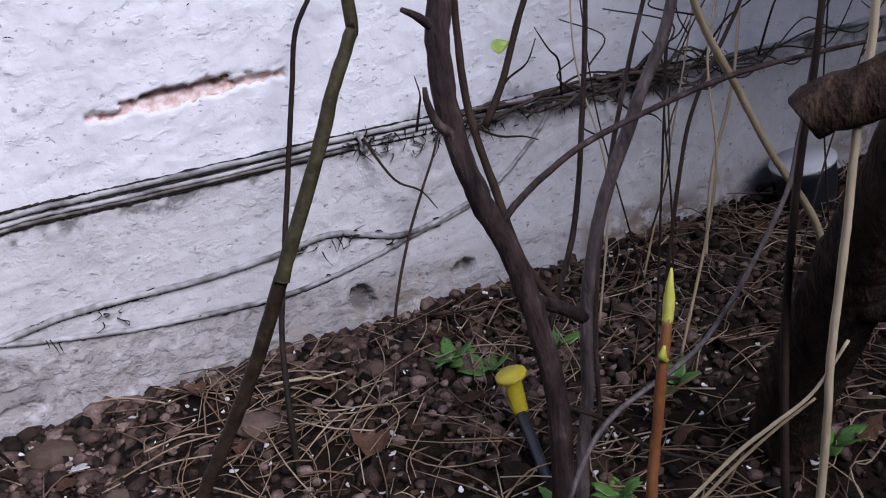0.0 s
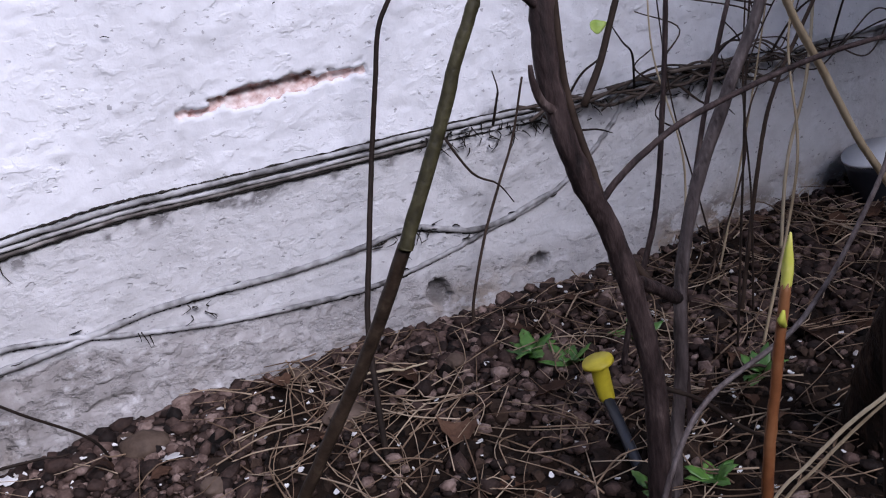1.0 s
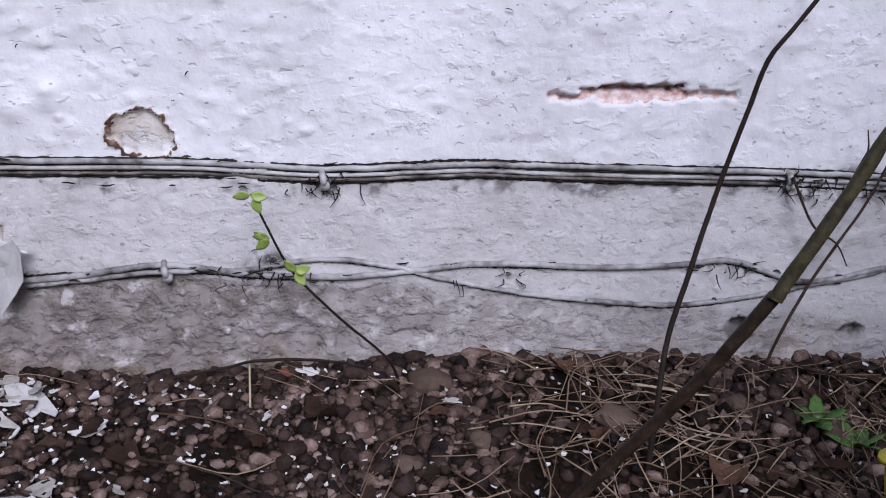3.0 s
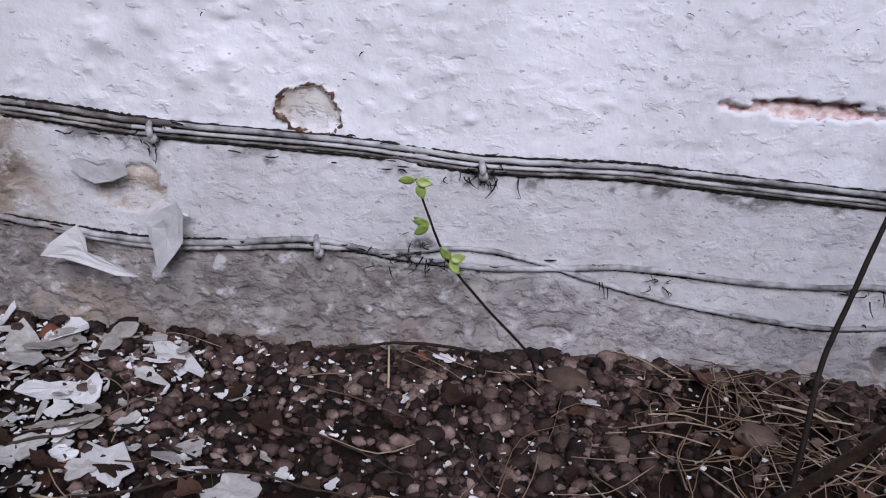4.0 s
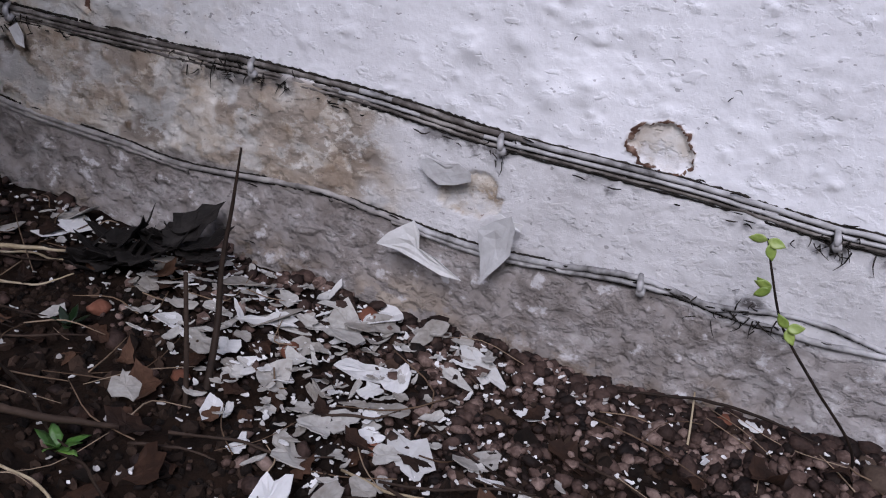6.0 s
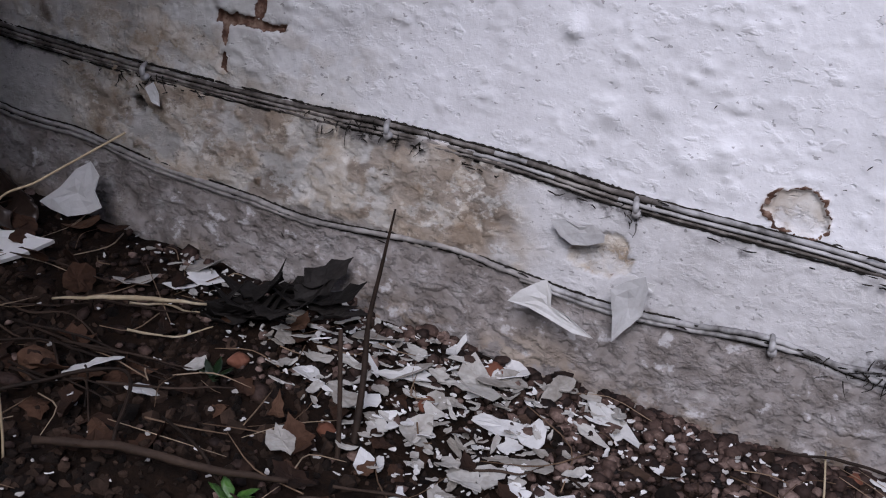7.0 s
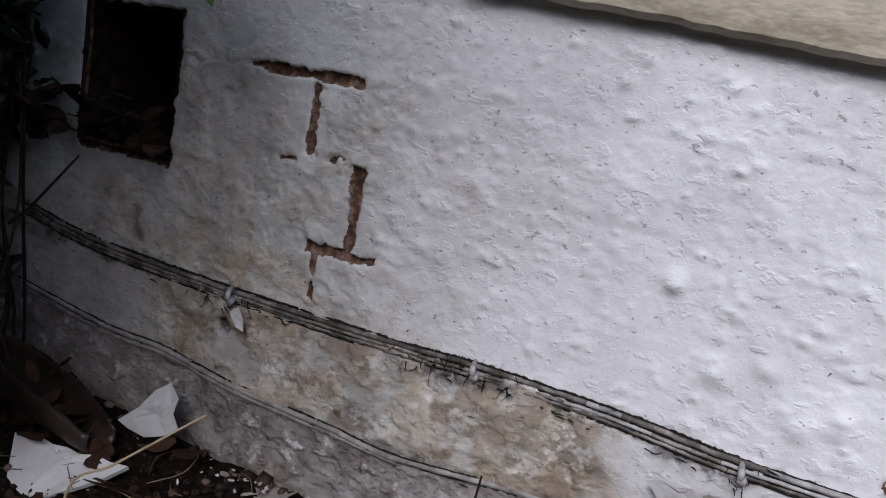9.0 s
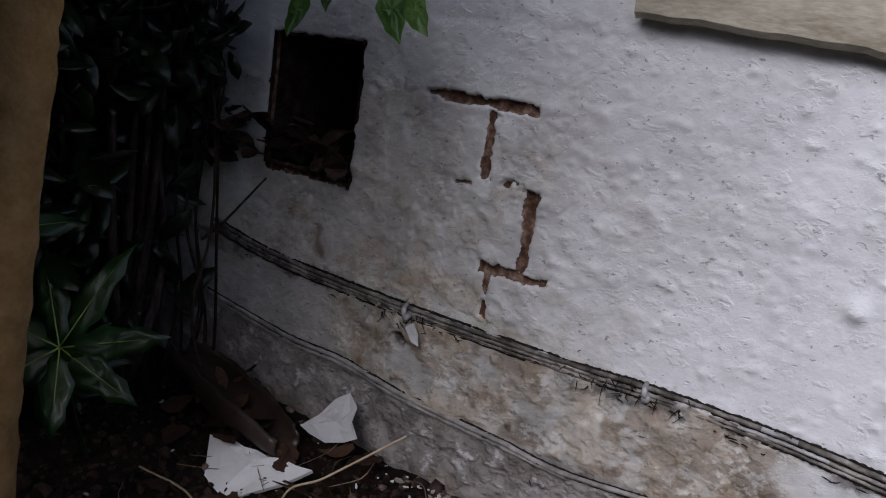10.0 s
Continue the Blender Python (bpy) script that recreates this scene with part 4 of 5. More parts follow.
def leaf_part(parent, at, rot, L, w, mat, seed, name="leaf", lobes=0.0, curl=0.3):
    v, f = sheet(leaf_outline(L, w, lobes), 0.0003, curl, seed, 3)
    m = pose(*at, *rot)
    return under(parent, name, (turned(m, v), f), mat)


main = stem_thing("shrub", "dark-barked leaning shrub with several bare stems", "shrub", [
    ("trunk", [(0.272, 0.78, -0.02), (0.277, 0.78, 0.032), (0.280, 0.78, 0.096), (0.273, 0.78, 0.152), (0.263, 0.78, 0.197), (0.250, 0.78, 0.231), (0.241, 0.78, 0.271), (0.240, 0.78, 0.315), (0.249, 0.78, 0.36), (0.255, 0.785, 0.50)], [0.0076, 0.0068, 0.0064, 0.0060], M_BARK, ""),
    ("stem", [(0.292, 0.79, -0.02), (0.303, 0.80, 0.02), (0.314, 0.80, 0.073), (0.321, 0.80, 0.134), (0.339, 0.80, 0.192), (0.372, 0.80, 0.250), (0.402, 0.80, 0.303), (0.43, 0.80, 0.42)], [0.0046, 0.0042, 0.0040, 0.0028], M_BARK_GREY, "smooth grey stem"),
    ("branch", [(0.276, 0.785, 0.160), (0.295, 0.795, 0.145), (0.318, 0.80, 0.128)], [0.004, 0.0045], M_BARK, ""),
    ("branch", [(0.259, 0.78, 0.211), (0.270, 0.778, 0.222), (0.290, 0.776, 0.234), (0.325, 0.775, 0.246), (0.406, 0.775, 0.256), (0.473, 0.77, 0.257), (0.57, 0.77, 0.250)], [0.0021, 0.0018, 0.0014], M_BARK, ""),
    ("branch", [(0.243, 0.78, 0.269), (0.232, 0.776, 0.276), (0.226, 0.772, 0.290), (0.226, 0.772, 0.298)], [0.0032, 0.0022, 0.0012], M_BARK, ""),
    ("branch", [(0.241, 0.78, 0.322), (0.230, 0.776, 0.331), (0.222, 0.775, 0.336)], [0.003, 0.0012], M_BARK, ""),
    ("branch", [(0.305, 0.80, 0.136), (0.283, 0.802, 0.175), (0.272, 0.805, 0.227), (0.266, 0.81, 0.277), (0.268, 0.81, 0.34), (0.27, 0.81, 0.42)], [0.0028, 0.0024, 0.002], M_TWIG, "thin reddish stem"),
    ("branch", [(0.270, 0.80, 0.262), (0.285, 0.80, 0.285), (0.300, 0.80, 0.316), (0.318, 0.80, 0.345)], [0.0022, 0.0015], M_TWIG, ""),
    ("twig", [(0.285, 0.78, 0.086), (0.310, 0.775, 0.068), (0.343, 0.77, 0.033), (0.40, 0.76, 0.0)], [0.0017, 0.0012], M_TWIG, ""),
])
for k, (x, z, a) in enumerate(((0.276, 0.338, 10), (0.285, 0.332, -40), (0.279, 0.302, 15), (0.272, 0.345, 80))):
    leaf_part(main, (x, 0.80, z), (70, 0, a), 0.014, 0.008, M_LEAF_PALE, 60 + k)

stem_thing("shrub_shoot", "olive-green speckled shoot leaning across the wall", "shrub", [
    ("stem", [(0.007, 0.825, 0.0), (0.030, 0.804, 0.05), (0.054, 0.782, 0.10), (0.079, 0.760, 0.15), (0.103, 0.737, 0.20), (0.122, 0.713, 0.251)], [0.0036, 0.0033, 0.0032], M_SHOOT, "dark lower stem"),
    ("stem", [(0.1215, 0.711, 0.250), (0.125, 0.711, 0.257), (0.148, 0.712, 0.2965), (0.162, 0.713, 0.323), (0.172, 0.714, 0.339), (0.175, 0.716, 0.352), (0.180, 0.72, 0.46)], [0.0032, 0.0029, 0.0027, 0.0026], M_BARK_OLIVE, ""),
])
stem_thing("wall_stem", "thin brown stem climbing in front of the wall", "stem", [
    ("stem", [(0.150, 0.946, -0.01), (0.160, 0.965, 0.05), (0.176, 1.00, 0.094), (0.197, 1.022, 0.144), (0.221, 1.045, 0.201), (0.240, 1.048, 0.263), (0.252, 1.05, 0.30), (0.27, 1.05, 0.325), (0.31, 1.05, 0.38)], [0.0026, 0.0022, 0.0019], M_TWIG, "")])
stem_thing("wall_stem", "fine bare stem rising at the wall foot", "stem", [
    ("stem", [(0.289, 1.07, 0.015), (0.294, 1.07, 0.045), (0.316, 1.07, 0.100), (0.34, 1.07, 0.145), (0.358, 1.07, 0.177), (0.372, 1.06, 0.23)], [0.0016, 0.0013, 0.001], M_TWIG, "")])
stem_thing("bud_stalk", "russet stalk ending in a yellow-green bud", "stalk", [
    ("stem", [(0.236, 0.645, -0.01), (0.240, 0.645, 0.07), (0.246, 0.645, 0.125), (0.254, 0.645, 0.168), (0.262, 0.645, 0.206)], [0.0028, 0.0026, 0.0022], M_RUST, ""),
    ("bud", [(0.2615, 0.645, 0.203), (0.2635, 0.645, 0.212), (0.2645, 0.645, 0.220), (0.266, 0.645, 0.2275)], [0.0021, 0.0026, 0.0019, 0.0004], M_BUD, "yellow-green pointed bud"),
    ("side_bud", [(0.2585, 0.644, 0.187), (0.2555, 0.642, 0.191), (0.2570, 0.642, 0.1955)], [0.0014, 0.002, 0.0006], M_BUD, "small yellow side bud"),
])
big = stem_thing("old_trunk", "thick dark brown trunk with sawn branch stubs", "tree", [
    ("trunk", [(0.444, 0.776, -0.05), (0.439, 0.758, 0.009), (0.424, 0.726, 0.079), (0.407, 0.688, 0.142), (0.392, 0.655, 0.194), (0.383, 0.628, 0.24), (0.386, 0.605, 0.30), (0.40, 0.58, 0.40)], [0.0265, 0.0235, 0.0215, 0.0205, 0.0190, 0.0170, 0.0155, 0.0145], M_BARK_BIG, ""),
    ("branch_stub", [(0.334, 0.639, 0.2735), (0.336, 0.637, 0.2755), (0.342, 0.631, 0.2795), (0.351, 0.620, 0.285), (0.366, 0.605, 0.293), (0.386, 0.60, 0.297)], [0.0092, 0.0117, 0.0124, 0.0128, 0.0130, 0.0130], M_BARK_BIG, "sawn branch stub"),
    ("branch", [(0.402, 0.668, 0.155), (0.412, 0.655, 0.154), (0.424, 0.642, 0.149), (0.45, 0.62, 0.14)], [0.0105, 0.0098, 0.0092], M_BARK_BIG, ""),
])
for lab, pts, r, mat in (
    ("pale dry stalk leaning by the old trunk", [(0.333, 0.640, 0.0), (0.339, 0.633, 0.115), (0.341, 0.631, 0.165), (0.345, 0.627, 0.218), (0.348, 0.624, 0.266), (0.351, 0.619, 0.307), (0.354, 0.617, 0.36), (0.36, 0.61, 0.44)], [0.0021, 0.0016], M_PALE),
    ("brown upright stem among the shrubs", [(0.378, 0.70, -0.01), (0.382, 0.70, 0.127), (0.393, 0.70, 0.213), (0.408, 0.70, 0.281), (0.42, 0.70, 0.36)], [0.0026, 0.0022, 0.0016], M_TWIG),
    ("grey twig leaning between the stems", [(0.24, 0.75, 0.0), (0.287, 0.75, 0.081), (0.369, 0.75, 0.112), (0.43, 0.75, 0.176), (0.447, 0.75, 0.217), (0.47, 0.75, 0.30)], [0.0018, 0.0016, 0.0013], M_BARK_GREY),
    ("ochre bare stem among the shrubs", [(0.60, 0.85, 0.0), (0.565, 0.85, 0.10), (0.526, 0.85, 0.162), (0.492, 0.85, 0.225), (0.463, 0.85, 0.281), (0.44, 0.85, 0.36)], [0.0032, 0.0028, 0.0024], M_PALE),
    ("dark upright stem before the wall", [(0.365, 0.95, 0.0), (0.380, 0.95, 0.044), (0.412, 0.95, 0.118), (0.431, 0.95, 0.206), (0.444, 0.95, 0.288), (0.45, 0.95, 0.38)], [0.0026, 0.0023, 0.0019], M_BARK),
    ("thin brown stem before the wall", [(0.489, 0.95, 0.0), (0.517, 0.95, 0.120), (0.541, 0.95, 0.187), (0.60, 0.95, 0.27), (0.63, 0.95, 0.36)], [0.0019, 0.0015], M_TWIG),
    ("thin pale stem before the wall", [(0.60, 1.02, 0.0), (0.615, 1.02, 0.09), (0.645, 1.02, 0.17), (0.66, 1.02, 0.26)], [0.0018, 0.0014], M_PALE),
    ("thin dark stem beside the smooth one", [(0.345, 0.84, 0.0), (0.352, 0.84, 0.10), (0.372, 0.84, 0.19), (0.40, 0.84, 0.27), (0.44, 0.84, 0.36)], [0.002, 0.0014], M_BARK),
    ("dry straw bundle bent over the ground", [(0.255, 0.70, 0.005), (0.281, 0.685, 0.061), (0.295, 0.674, 0.083), (0.311, 0.661, 0.107), (0.323, 0.649, 0.124), (0.336, 0.637, 0.142), (0.346, 0.626, 0.17)], [0.0008, 0.0012, 0.0008], M_PALE),
    ("dry straw bent over beside the old trunk", [(0.262, 0.702, 0.003), (0.285, 0.684, 0.057), (0.300, 0.672, 0.081), (0.313, 0.660, 0.103), (0.325, 0.649, 0.121), (0.337, 0.637, 0.138)], [0.0008, 0.0010, 0.0007], M_PALE),
):
    stem_thing("bare_stem", lab, "stem", [("stem", pts, r, mat, "")], "bare stems of the shrubbery")


def tangle():
    """Vine stems creeping along the upper cables towards the far end of the wall."""
    r_ = np.random.RandomState(44)
    for k in range(12):
        a = r_.uniform(0.36, 0.6)
        b = a + r_.uniform(0.15, 0.45)
        pts = []
        for u in np.linspace(0, 1, 7):
            x = a + (b - a) * u
            z = np.interp(x, [p[0] for p in UP], [p[1] for p in UP]) + r_.normal(0.002, 0.009)
            pts.append((x, 1.088 - r_.uniform(0, 0.012), z))
        if k % 2:
            pts.append((pts[-1][0] + 0.03, 1.06, pts[-1][2] + r_.uniform(0.02, 0.10)))
        stem_thing("vine_stem", "dead brown vine stem creeping along the wall", "vine", [("stem", pts, [r_.uniform(0.0010, 0.0020), 0.0007], M_VINE, "")], "vines along the wall")
    for k, (x, z, dx, dz) in enumerate(((0.42, 0.185, 0.05, 0.06), (0.50, 0.185, -0.03, 0.07), (0.58, 0.18, 0.06, 0.05), (0.66, 0.175, 0.08, 0.08), (0.74, 0.165, 0.02, 0.1), (0.40, 0.185, 0.06, -0.03), (0.55, 0.175, 0.05, -0.04), (0.30, 0.197, 0.05, -0.075), (0.35, 0.19, 0.0, 0.05))):
        pts = [(x, 1.086, z), (x + dx * 0.3, 1.07, z + dz * 0.5), (x + dx * 0.7, 1.065, z + dz * 0.7), (x + dx, 1.07, z + dz)]
        stem_thing("vine_stem", "fine curling vine twig on the wall", "vine", [("stem", pts, [0.0013, 0.0010, 0.0005], M_TWIG, "")], "vines along the wall")


tangle()
for k in range(9):
    r_ = np.random.RandomState(210 + k)
    x, y = r_.uniform(0.44, 0.80), r_.uniform(0.86, 1.03)
    zt = r_.uniform(0.24, 0.36)
    lean = r_.uniform(-0.03, 0.25)
    pts = [(x, y, gz(x, y)), (x + lean * 0.3 + r_.normal(0, 0.01), y, zt * 0.4), (x + lean * 0.6 + r_.normal(0, 0.012), y + 0.01, zt * 0.75), (x + lean + r_.normal(0, 0.02), y + 0.01, zt + 0.05)]
    parts = [("stem", pts, [r_.uniform(0.0008, 0.0015), 0.0006], M_TWIG if k % 3 else M_PALE, "")]
    q = smooth_line(pts, 10)
    for j in (5, 7):
        a = q[j]
        parts.append(("twig", [a, a + (r_.normal(0, 0.02), 0.005, 0.02), a + (r_.normal(0, 0.04), 0.01, r_.uniform(0.02, 0.05))], [0.0009, 0.0005], M_TWIG, ""))
    stem_thing("bare_stem", "thin bare twiggy stem before the wall", "stem", parts, "bare stems of the shrubbery")

# ---- yellow-capped stake ----
stake = thing("garden_stake", (0.290, 0.812, 0.0), "black tube stake with a yellow plastic cap", "garden stake")
under(stake, "tube", tube([(0.289, 0.808, -0.025), (0.299, 0.853, 0.008), (0.3085, 0.888, 0.022)], [0.0042, 0.0042], 10, 14), M_BLACK, "black plastic tube")
under(stake, "cap", tube([(0.3082, 0.886, 0.020), (0.3075, 0.888, 0.034), (0.3065, 0.889, 0.049)], [0.0060, 0.0068, 0.0068], 10, 10), M_YELLOW, "yellow ribbed cap")
under(stake, "flange", tube([(0.3066, 0.889, 0.0495), (0.3062, 0.8892, 0.0522)], [0.0120, 0.0115], 3, 20), M_YELLOW, "yellow round flange")


# ---- weeds and seedlings ----
def weed(x, y, n, L, mat, label, seed):
    r_ = np.random.RandomState(seed)
    z = gz(x, y) + 0.004
    e = thing("weed", (x, y, z), label, "weed", "weeds in the gravel")
    for k in range(n):
        a = 360 * k / n + r_.uniform(-25, 25)
        leaf_part(e, (x, y, z + 0.004), (r_.uniform(-20, 20), -r_.uniform(10, 45), a), L * r_.uniform(0.7, 1.1), L * 0.42, mat, seed * 10 + k, lobes=0.15, curl=-0.25)
    return e


weed(0.311, 1.006, 9, 0.030, M_LEAF, "small green weed rosette growing in gravel", 1)
weed(0.330, 0.975, 6, 0.028, M_LEAF, "small green weed rosette growing in gravel", 2)
weed(0.319, 0.785, 8, 0.022, M_LEAF, "round-leaved green weed at the shrub's foot", 3)
weed(0.440, 0.875, 6, 0.026, M_LEAF, "small green weed rosette growing in gravel", 4)
weed(0.40, 0.98, 5, 0.026, M_LEAF, "small green weed growing by the wall foot", 5)
weed(0.28, 0.80, 3, 0.020, M_LEAF, "small green weed at the shrub's foot", 6)
weed(0.46, 0.74, 8, 0.028, M_LEAF, "leafy green weed beside the old trunk", 7)
weed(0.40, 0.66, 9, 0.03, M_LEAF, "leafy green weed beside the old trunk", 8)
weed(-0.56, 0.80, 9, 0.022, M_LEAF, "low green weed among paint flakes", 9)
weed(-0.66, 0.93, 6, 0.02, M_LEAF_DARK, "dark low weed among paint flakes", 10)

seedling = stem_thing("seedling", "slender seedling with three pairs of lime leaves", "seedling", [
    ("stem", [(-0.031, 1.062, 0.015), (-0.040, 1.052, 0.055), (-0.078, 1.04, 0.100), (-0.105, 1.04, 0.130), (-0.119, 1.04, 0.150), (-0.134, 1.04, 0.185), (-0.142, 1.04, 0.206)], [0.0013, 0.0011, 0.0008], M_TWIG, "")])
for k, (x, z, a, t) in enumerate(((-0.142, 0.206, 10, 10), (-0.142, 0.206, 170, 5), (-0.140, 0.204, 15, 70), (-0.130, 0.170, 150, 35), (-0.130, 0.170, 170, -25), (-0.130, 0.171, 120, -10), (-0.112, 0.143, 25, -20), (-0.112, 0.143, 20, 55), (-0.112, 0.143, 90, -50))):
    leaf_part(seedling, (x, 1.036, z), (75, t, 0 if a < 90 else 180), 0.0135, 0.008, M_LEAF_PALE, 80 + k)

for lab, pts, r, mat in (
    ("thin dark stem standing among paint flakes", [(-0.519, 0.914, 0.0), (-0.532, 0.95, 0.055), (-0.540, 0.965, 0.10), (-0.538, 0.972, 0.15), (-0.533, 0.971, 0.199)], [0.0034, 0.0022, 0.0009], M_TWIG),
    ("short broken stick standing among paint flakes", [(-0.522, 0.894, 0.0), (-0.53, 0.905, 0.04), (-0.547, 0.925, 0.107)], [0.0024, 0.002], M_TWIG),
    ("slender green stem standing among the litter", [(-0.715, 0.75, 0.0), (-0.722, 0.76, 0.03), (-0.73, 0.76, 0.12), (-0.728, 0.76, 0.20), (-0.70, 0.77, 0.225), (-0.66, 0.80, 0.26)], [0.0010, 0.0008], M_PALE),
    ("pale straw standing at the wall foot", [(-0.155, 1.03, 0.012), (-0.157, 1.055, 0.03), (-0.160, 1.085, 0.048)], [0.0011, 0.0009], M_PALE),
):
    stem_thing("bare_stem", lab, "stem", [("stem", pts, r, mat, "")], "small stems by the wall")

# ---- dark crumpled leaf clump and fallen branches among the flakes ----
for k in range(26):
    r_ = np.random.RandomState(40 + k)
    x, y = -0.705 + 0.0045 * k + r_.normal(0, 0.012), 1.0 + 0.0016 * k + r_.normal(0, 0.014)
    L = r_.uniform(0.04, 0.075)
    vf = sheet(leaf_outline(L, L * 0.42, 0.35), 0.0006, r_.uniform(0.3, 1.0), 800 + k, 3)
    lay("dead_leaf", vf, M_MOULD, (x - 0.03, y, gz(x, y) + 0.008 + 0.0011 * k), (r_.uniform(-45, 30), r_.uniform(-35, 10), r_.uniform(-20, 60)), "large blackened crumpled dead leaf by the wall", "dead leaf", "blackened leaves by the wall")
for lab, pts, r, mat in (
    ("brown bare branch lying across the soil", [(-0.70, 0.765, 0.035), (-0.64, 0.785, 0.04), (-0.58, 0.80, 0.036), (-0.53, 0.825, 0.03)], [0.0030, 0.0034, 0.002], M_TWIG),
    ("thin bare branch lying across the soil", [(-0.83, 0.93, 0.05), (-0.76, 0.95, 0.064), (-0.70, 0.975, 0.066)], [0.001, 0.0024, 0.0012], M_PALE),
    ("thin bare branch lying across the soil", [(-0.78, 0.80, 0.03), (-0.70, 0.86, 0.05), (-0.66, 0.80, 0.03)], [0.0018, 0.0014], M_TWIG),
    ("rusty dry twig lying at the wall foot", [(-0.22, 1.06, 0.042), (-0.15, 1.072, 0.050), (-0.10, 1.075, 0.047), (-0.06, 1.07, 0.042)], [0.0010, 0.0015, 0.0008], M_TWIG),
):
    tagged(mesh_object("fallen_branch", *tube(pts, r, 20, 7, 0.0006, 0.12, 5), mat), lab, "branch", "fallen branches")

# ---- shaded corner ----
board_u = Vector((0.125, 0.025, -0.002)).normalized()
board_n = board_u.cross(Vector((0.064, -0.055, -0.042))).normalized()
board_w = board_n.cross(board_u)
board_rim = [(0, 0), (0.014, 0.002), (0.03, -0.002), (0.046, 0.003), (0.06, 0.0), (0.075, 0.004), (0.092, 0.001), (0.11, 0.004), (0.1275, 0.002), (0.109, 0.025), (0.08, 0.050), (0.044, 0.084), (0.020, 0.040)]
bv, bf = sheet([(a, b * board_w.dot(Vector((0, -1, 0))) / abs(board_w.y)) for a, b in board_rim], 0.005, 0.02, 3, 3)
bd = mesh_object("broken_board", bv, bf, M_BOARD, smooth=False)
bd.matrix_world = Matrix.Translation((-1.023, 0.985, 0.070)) @ Matrix((board_u, board_w, board_n)).transposed().to_4x4()
tagged(bd, "broken white painted board lying on the soil", "board")

pot = thing("plant_pot", (-1.02, 1.03, 0.06), "cracked brown plastic pot lying on its side", "plant pot")
pv, pf = [], []
PN, PS = 22, 18
for i in range(PN):
    u = i / (PN - 1)
    c = Vector((-1.150, 1.050, 0.118)).lerp(Vector((-0.940, 1.015, 0.080)), u)
    r0 = 0.030 * (0.35 + 0.65 * math.sin(math.pi * min(1, 0.12 + 0.75 * u)))
    for k in range(PS):
        g = radians(150 + 225 * k / (PS - 1) + 10 * noise.noise((9 * u, 0.3 * (k > PS / 2), 2)))
        rr = r0 * (1 + 0.12 * noise.noise((6 * u, 1.7 * math.cos(g), 1.7 * math.sin(g))))
        pv.append((c.x, c.y + rr * math.cos(g) * 1.1, c.z + rr * math.sin(g) * 0.95))
for i in range(PN - 1):
    for k in range(PS - 1):
        q = i * PS + k
        pf.append((q, q + 1, q + 1 + PS, q + PS))
pob = under(pot, "body", (pv, pf), M_BROWN)
under(pot, "rim", tube([pv[i * PS + PS - 1] for i in range(2, PN - 1, 3)], [0.0022], 60, 6, 0.0005, 0.2), M_BROWN, "thick torn rim")
sol = pob.modifiers.new("shell", "SOLIDIFY")
sol.thickness = 0.0025

post = stem_thing("rough_post", "ochre rough tree trunk close by in shade", "tree", [
    ("trunk", [(-0.99, 0.70, -0.02), (-0.975, 0.70, 0.16), (-0.963, 0.70, 0.263), (-0.950, 0.70, 0.391), (-0.938, 0.70, 0.507), (-0.92, 0.70, 0.70), (-0.90, 0.70, 0.9)], [0.024, 0.023, 0.022], M_POST, "")])


def palmate(name, x, y, z, size, seed, tilt, mat=M_PALM):
    """A broad leaf of pointed lobes on a stalk."""
    e = thing(name, (x, y, gz(x, y)), "broad dark green lobed leaf on a stalk in shade", "plant", "broad-leaved plant")
    under(e, "stalk", tube([(x + 0.01, y + 0.03, gz(x, y)), (x + 0.004, y + 0.015, z * 0.6), (x, y, z)], [0.002, 0.0015], 10, 6), M_LEAF_DARK)
    r_ = np.random.RandomState(seed)
    for k in range(7):
        a = -75 + 50 * k + r_.uniform(-8, 8)
        v, f = sheet(leaf_outline(size * (1.0 - 0.25 * abs(k - 3) / 3), size * 0.27, 0.22), 0.0005, -0.15, seed + k, 3)
        m = pose(x, y, z) @ pose(0, 0, 0, *tilt) @ pose(0, 0, 0, 0, 0, a)
        under(e, "leaf_lobe", (turned(m, v), f), mat)
        vein = turned(m, [(0.0, 0, 0.001), (size * 0.4, 0, 0.0008), (size * 0.75, 0, -0.001)])
        under(e, "vein", tube(vein, [0.0009, 0.0006, 0.0003], 8, 5), M_LEAF_PALE, "pale raised vein")
    return e


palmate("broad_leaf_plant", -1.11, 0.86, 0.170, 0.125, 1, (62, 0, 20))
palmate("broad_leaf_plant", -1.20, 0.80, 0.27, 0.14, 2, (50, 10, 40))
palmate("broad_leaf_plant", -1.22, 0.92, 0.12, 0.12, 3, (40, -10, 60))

for k, (x, z, L, a) in enumerate(((-0.958, 0.548, 0.055, 95), (-0.868, 0.560, 0.065, 60), (-0.848, 0.555, 0.055, 48), (-0.93, 0.57, 0.05, 80))):
    v, f = sheet(leaf_outline(L, L * 0.45, 0.12), 0.0004, -0.2, 900 + k, 3)
    ob = mesh_object("hanging_leaf", v, f, M_LEAF, smooth=False)
    ob.matrix_world = pose(x, 1.0, z, 70, 0, 0) @ pose(0, 0, 0, 0, 0, -a)
    tagged(ob, "green lobed leaf hanging from above", "leaf", "leaves hanging over the wall")
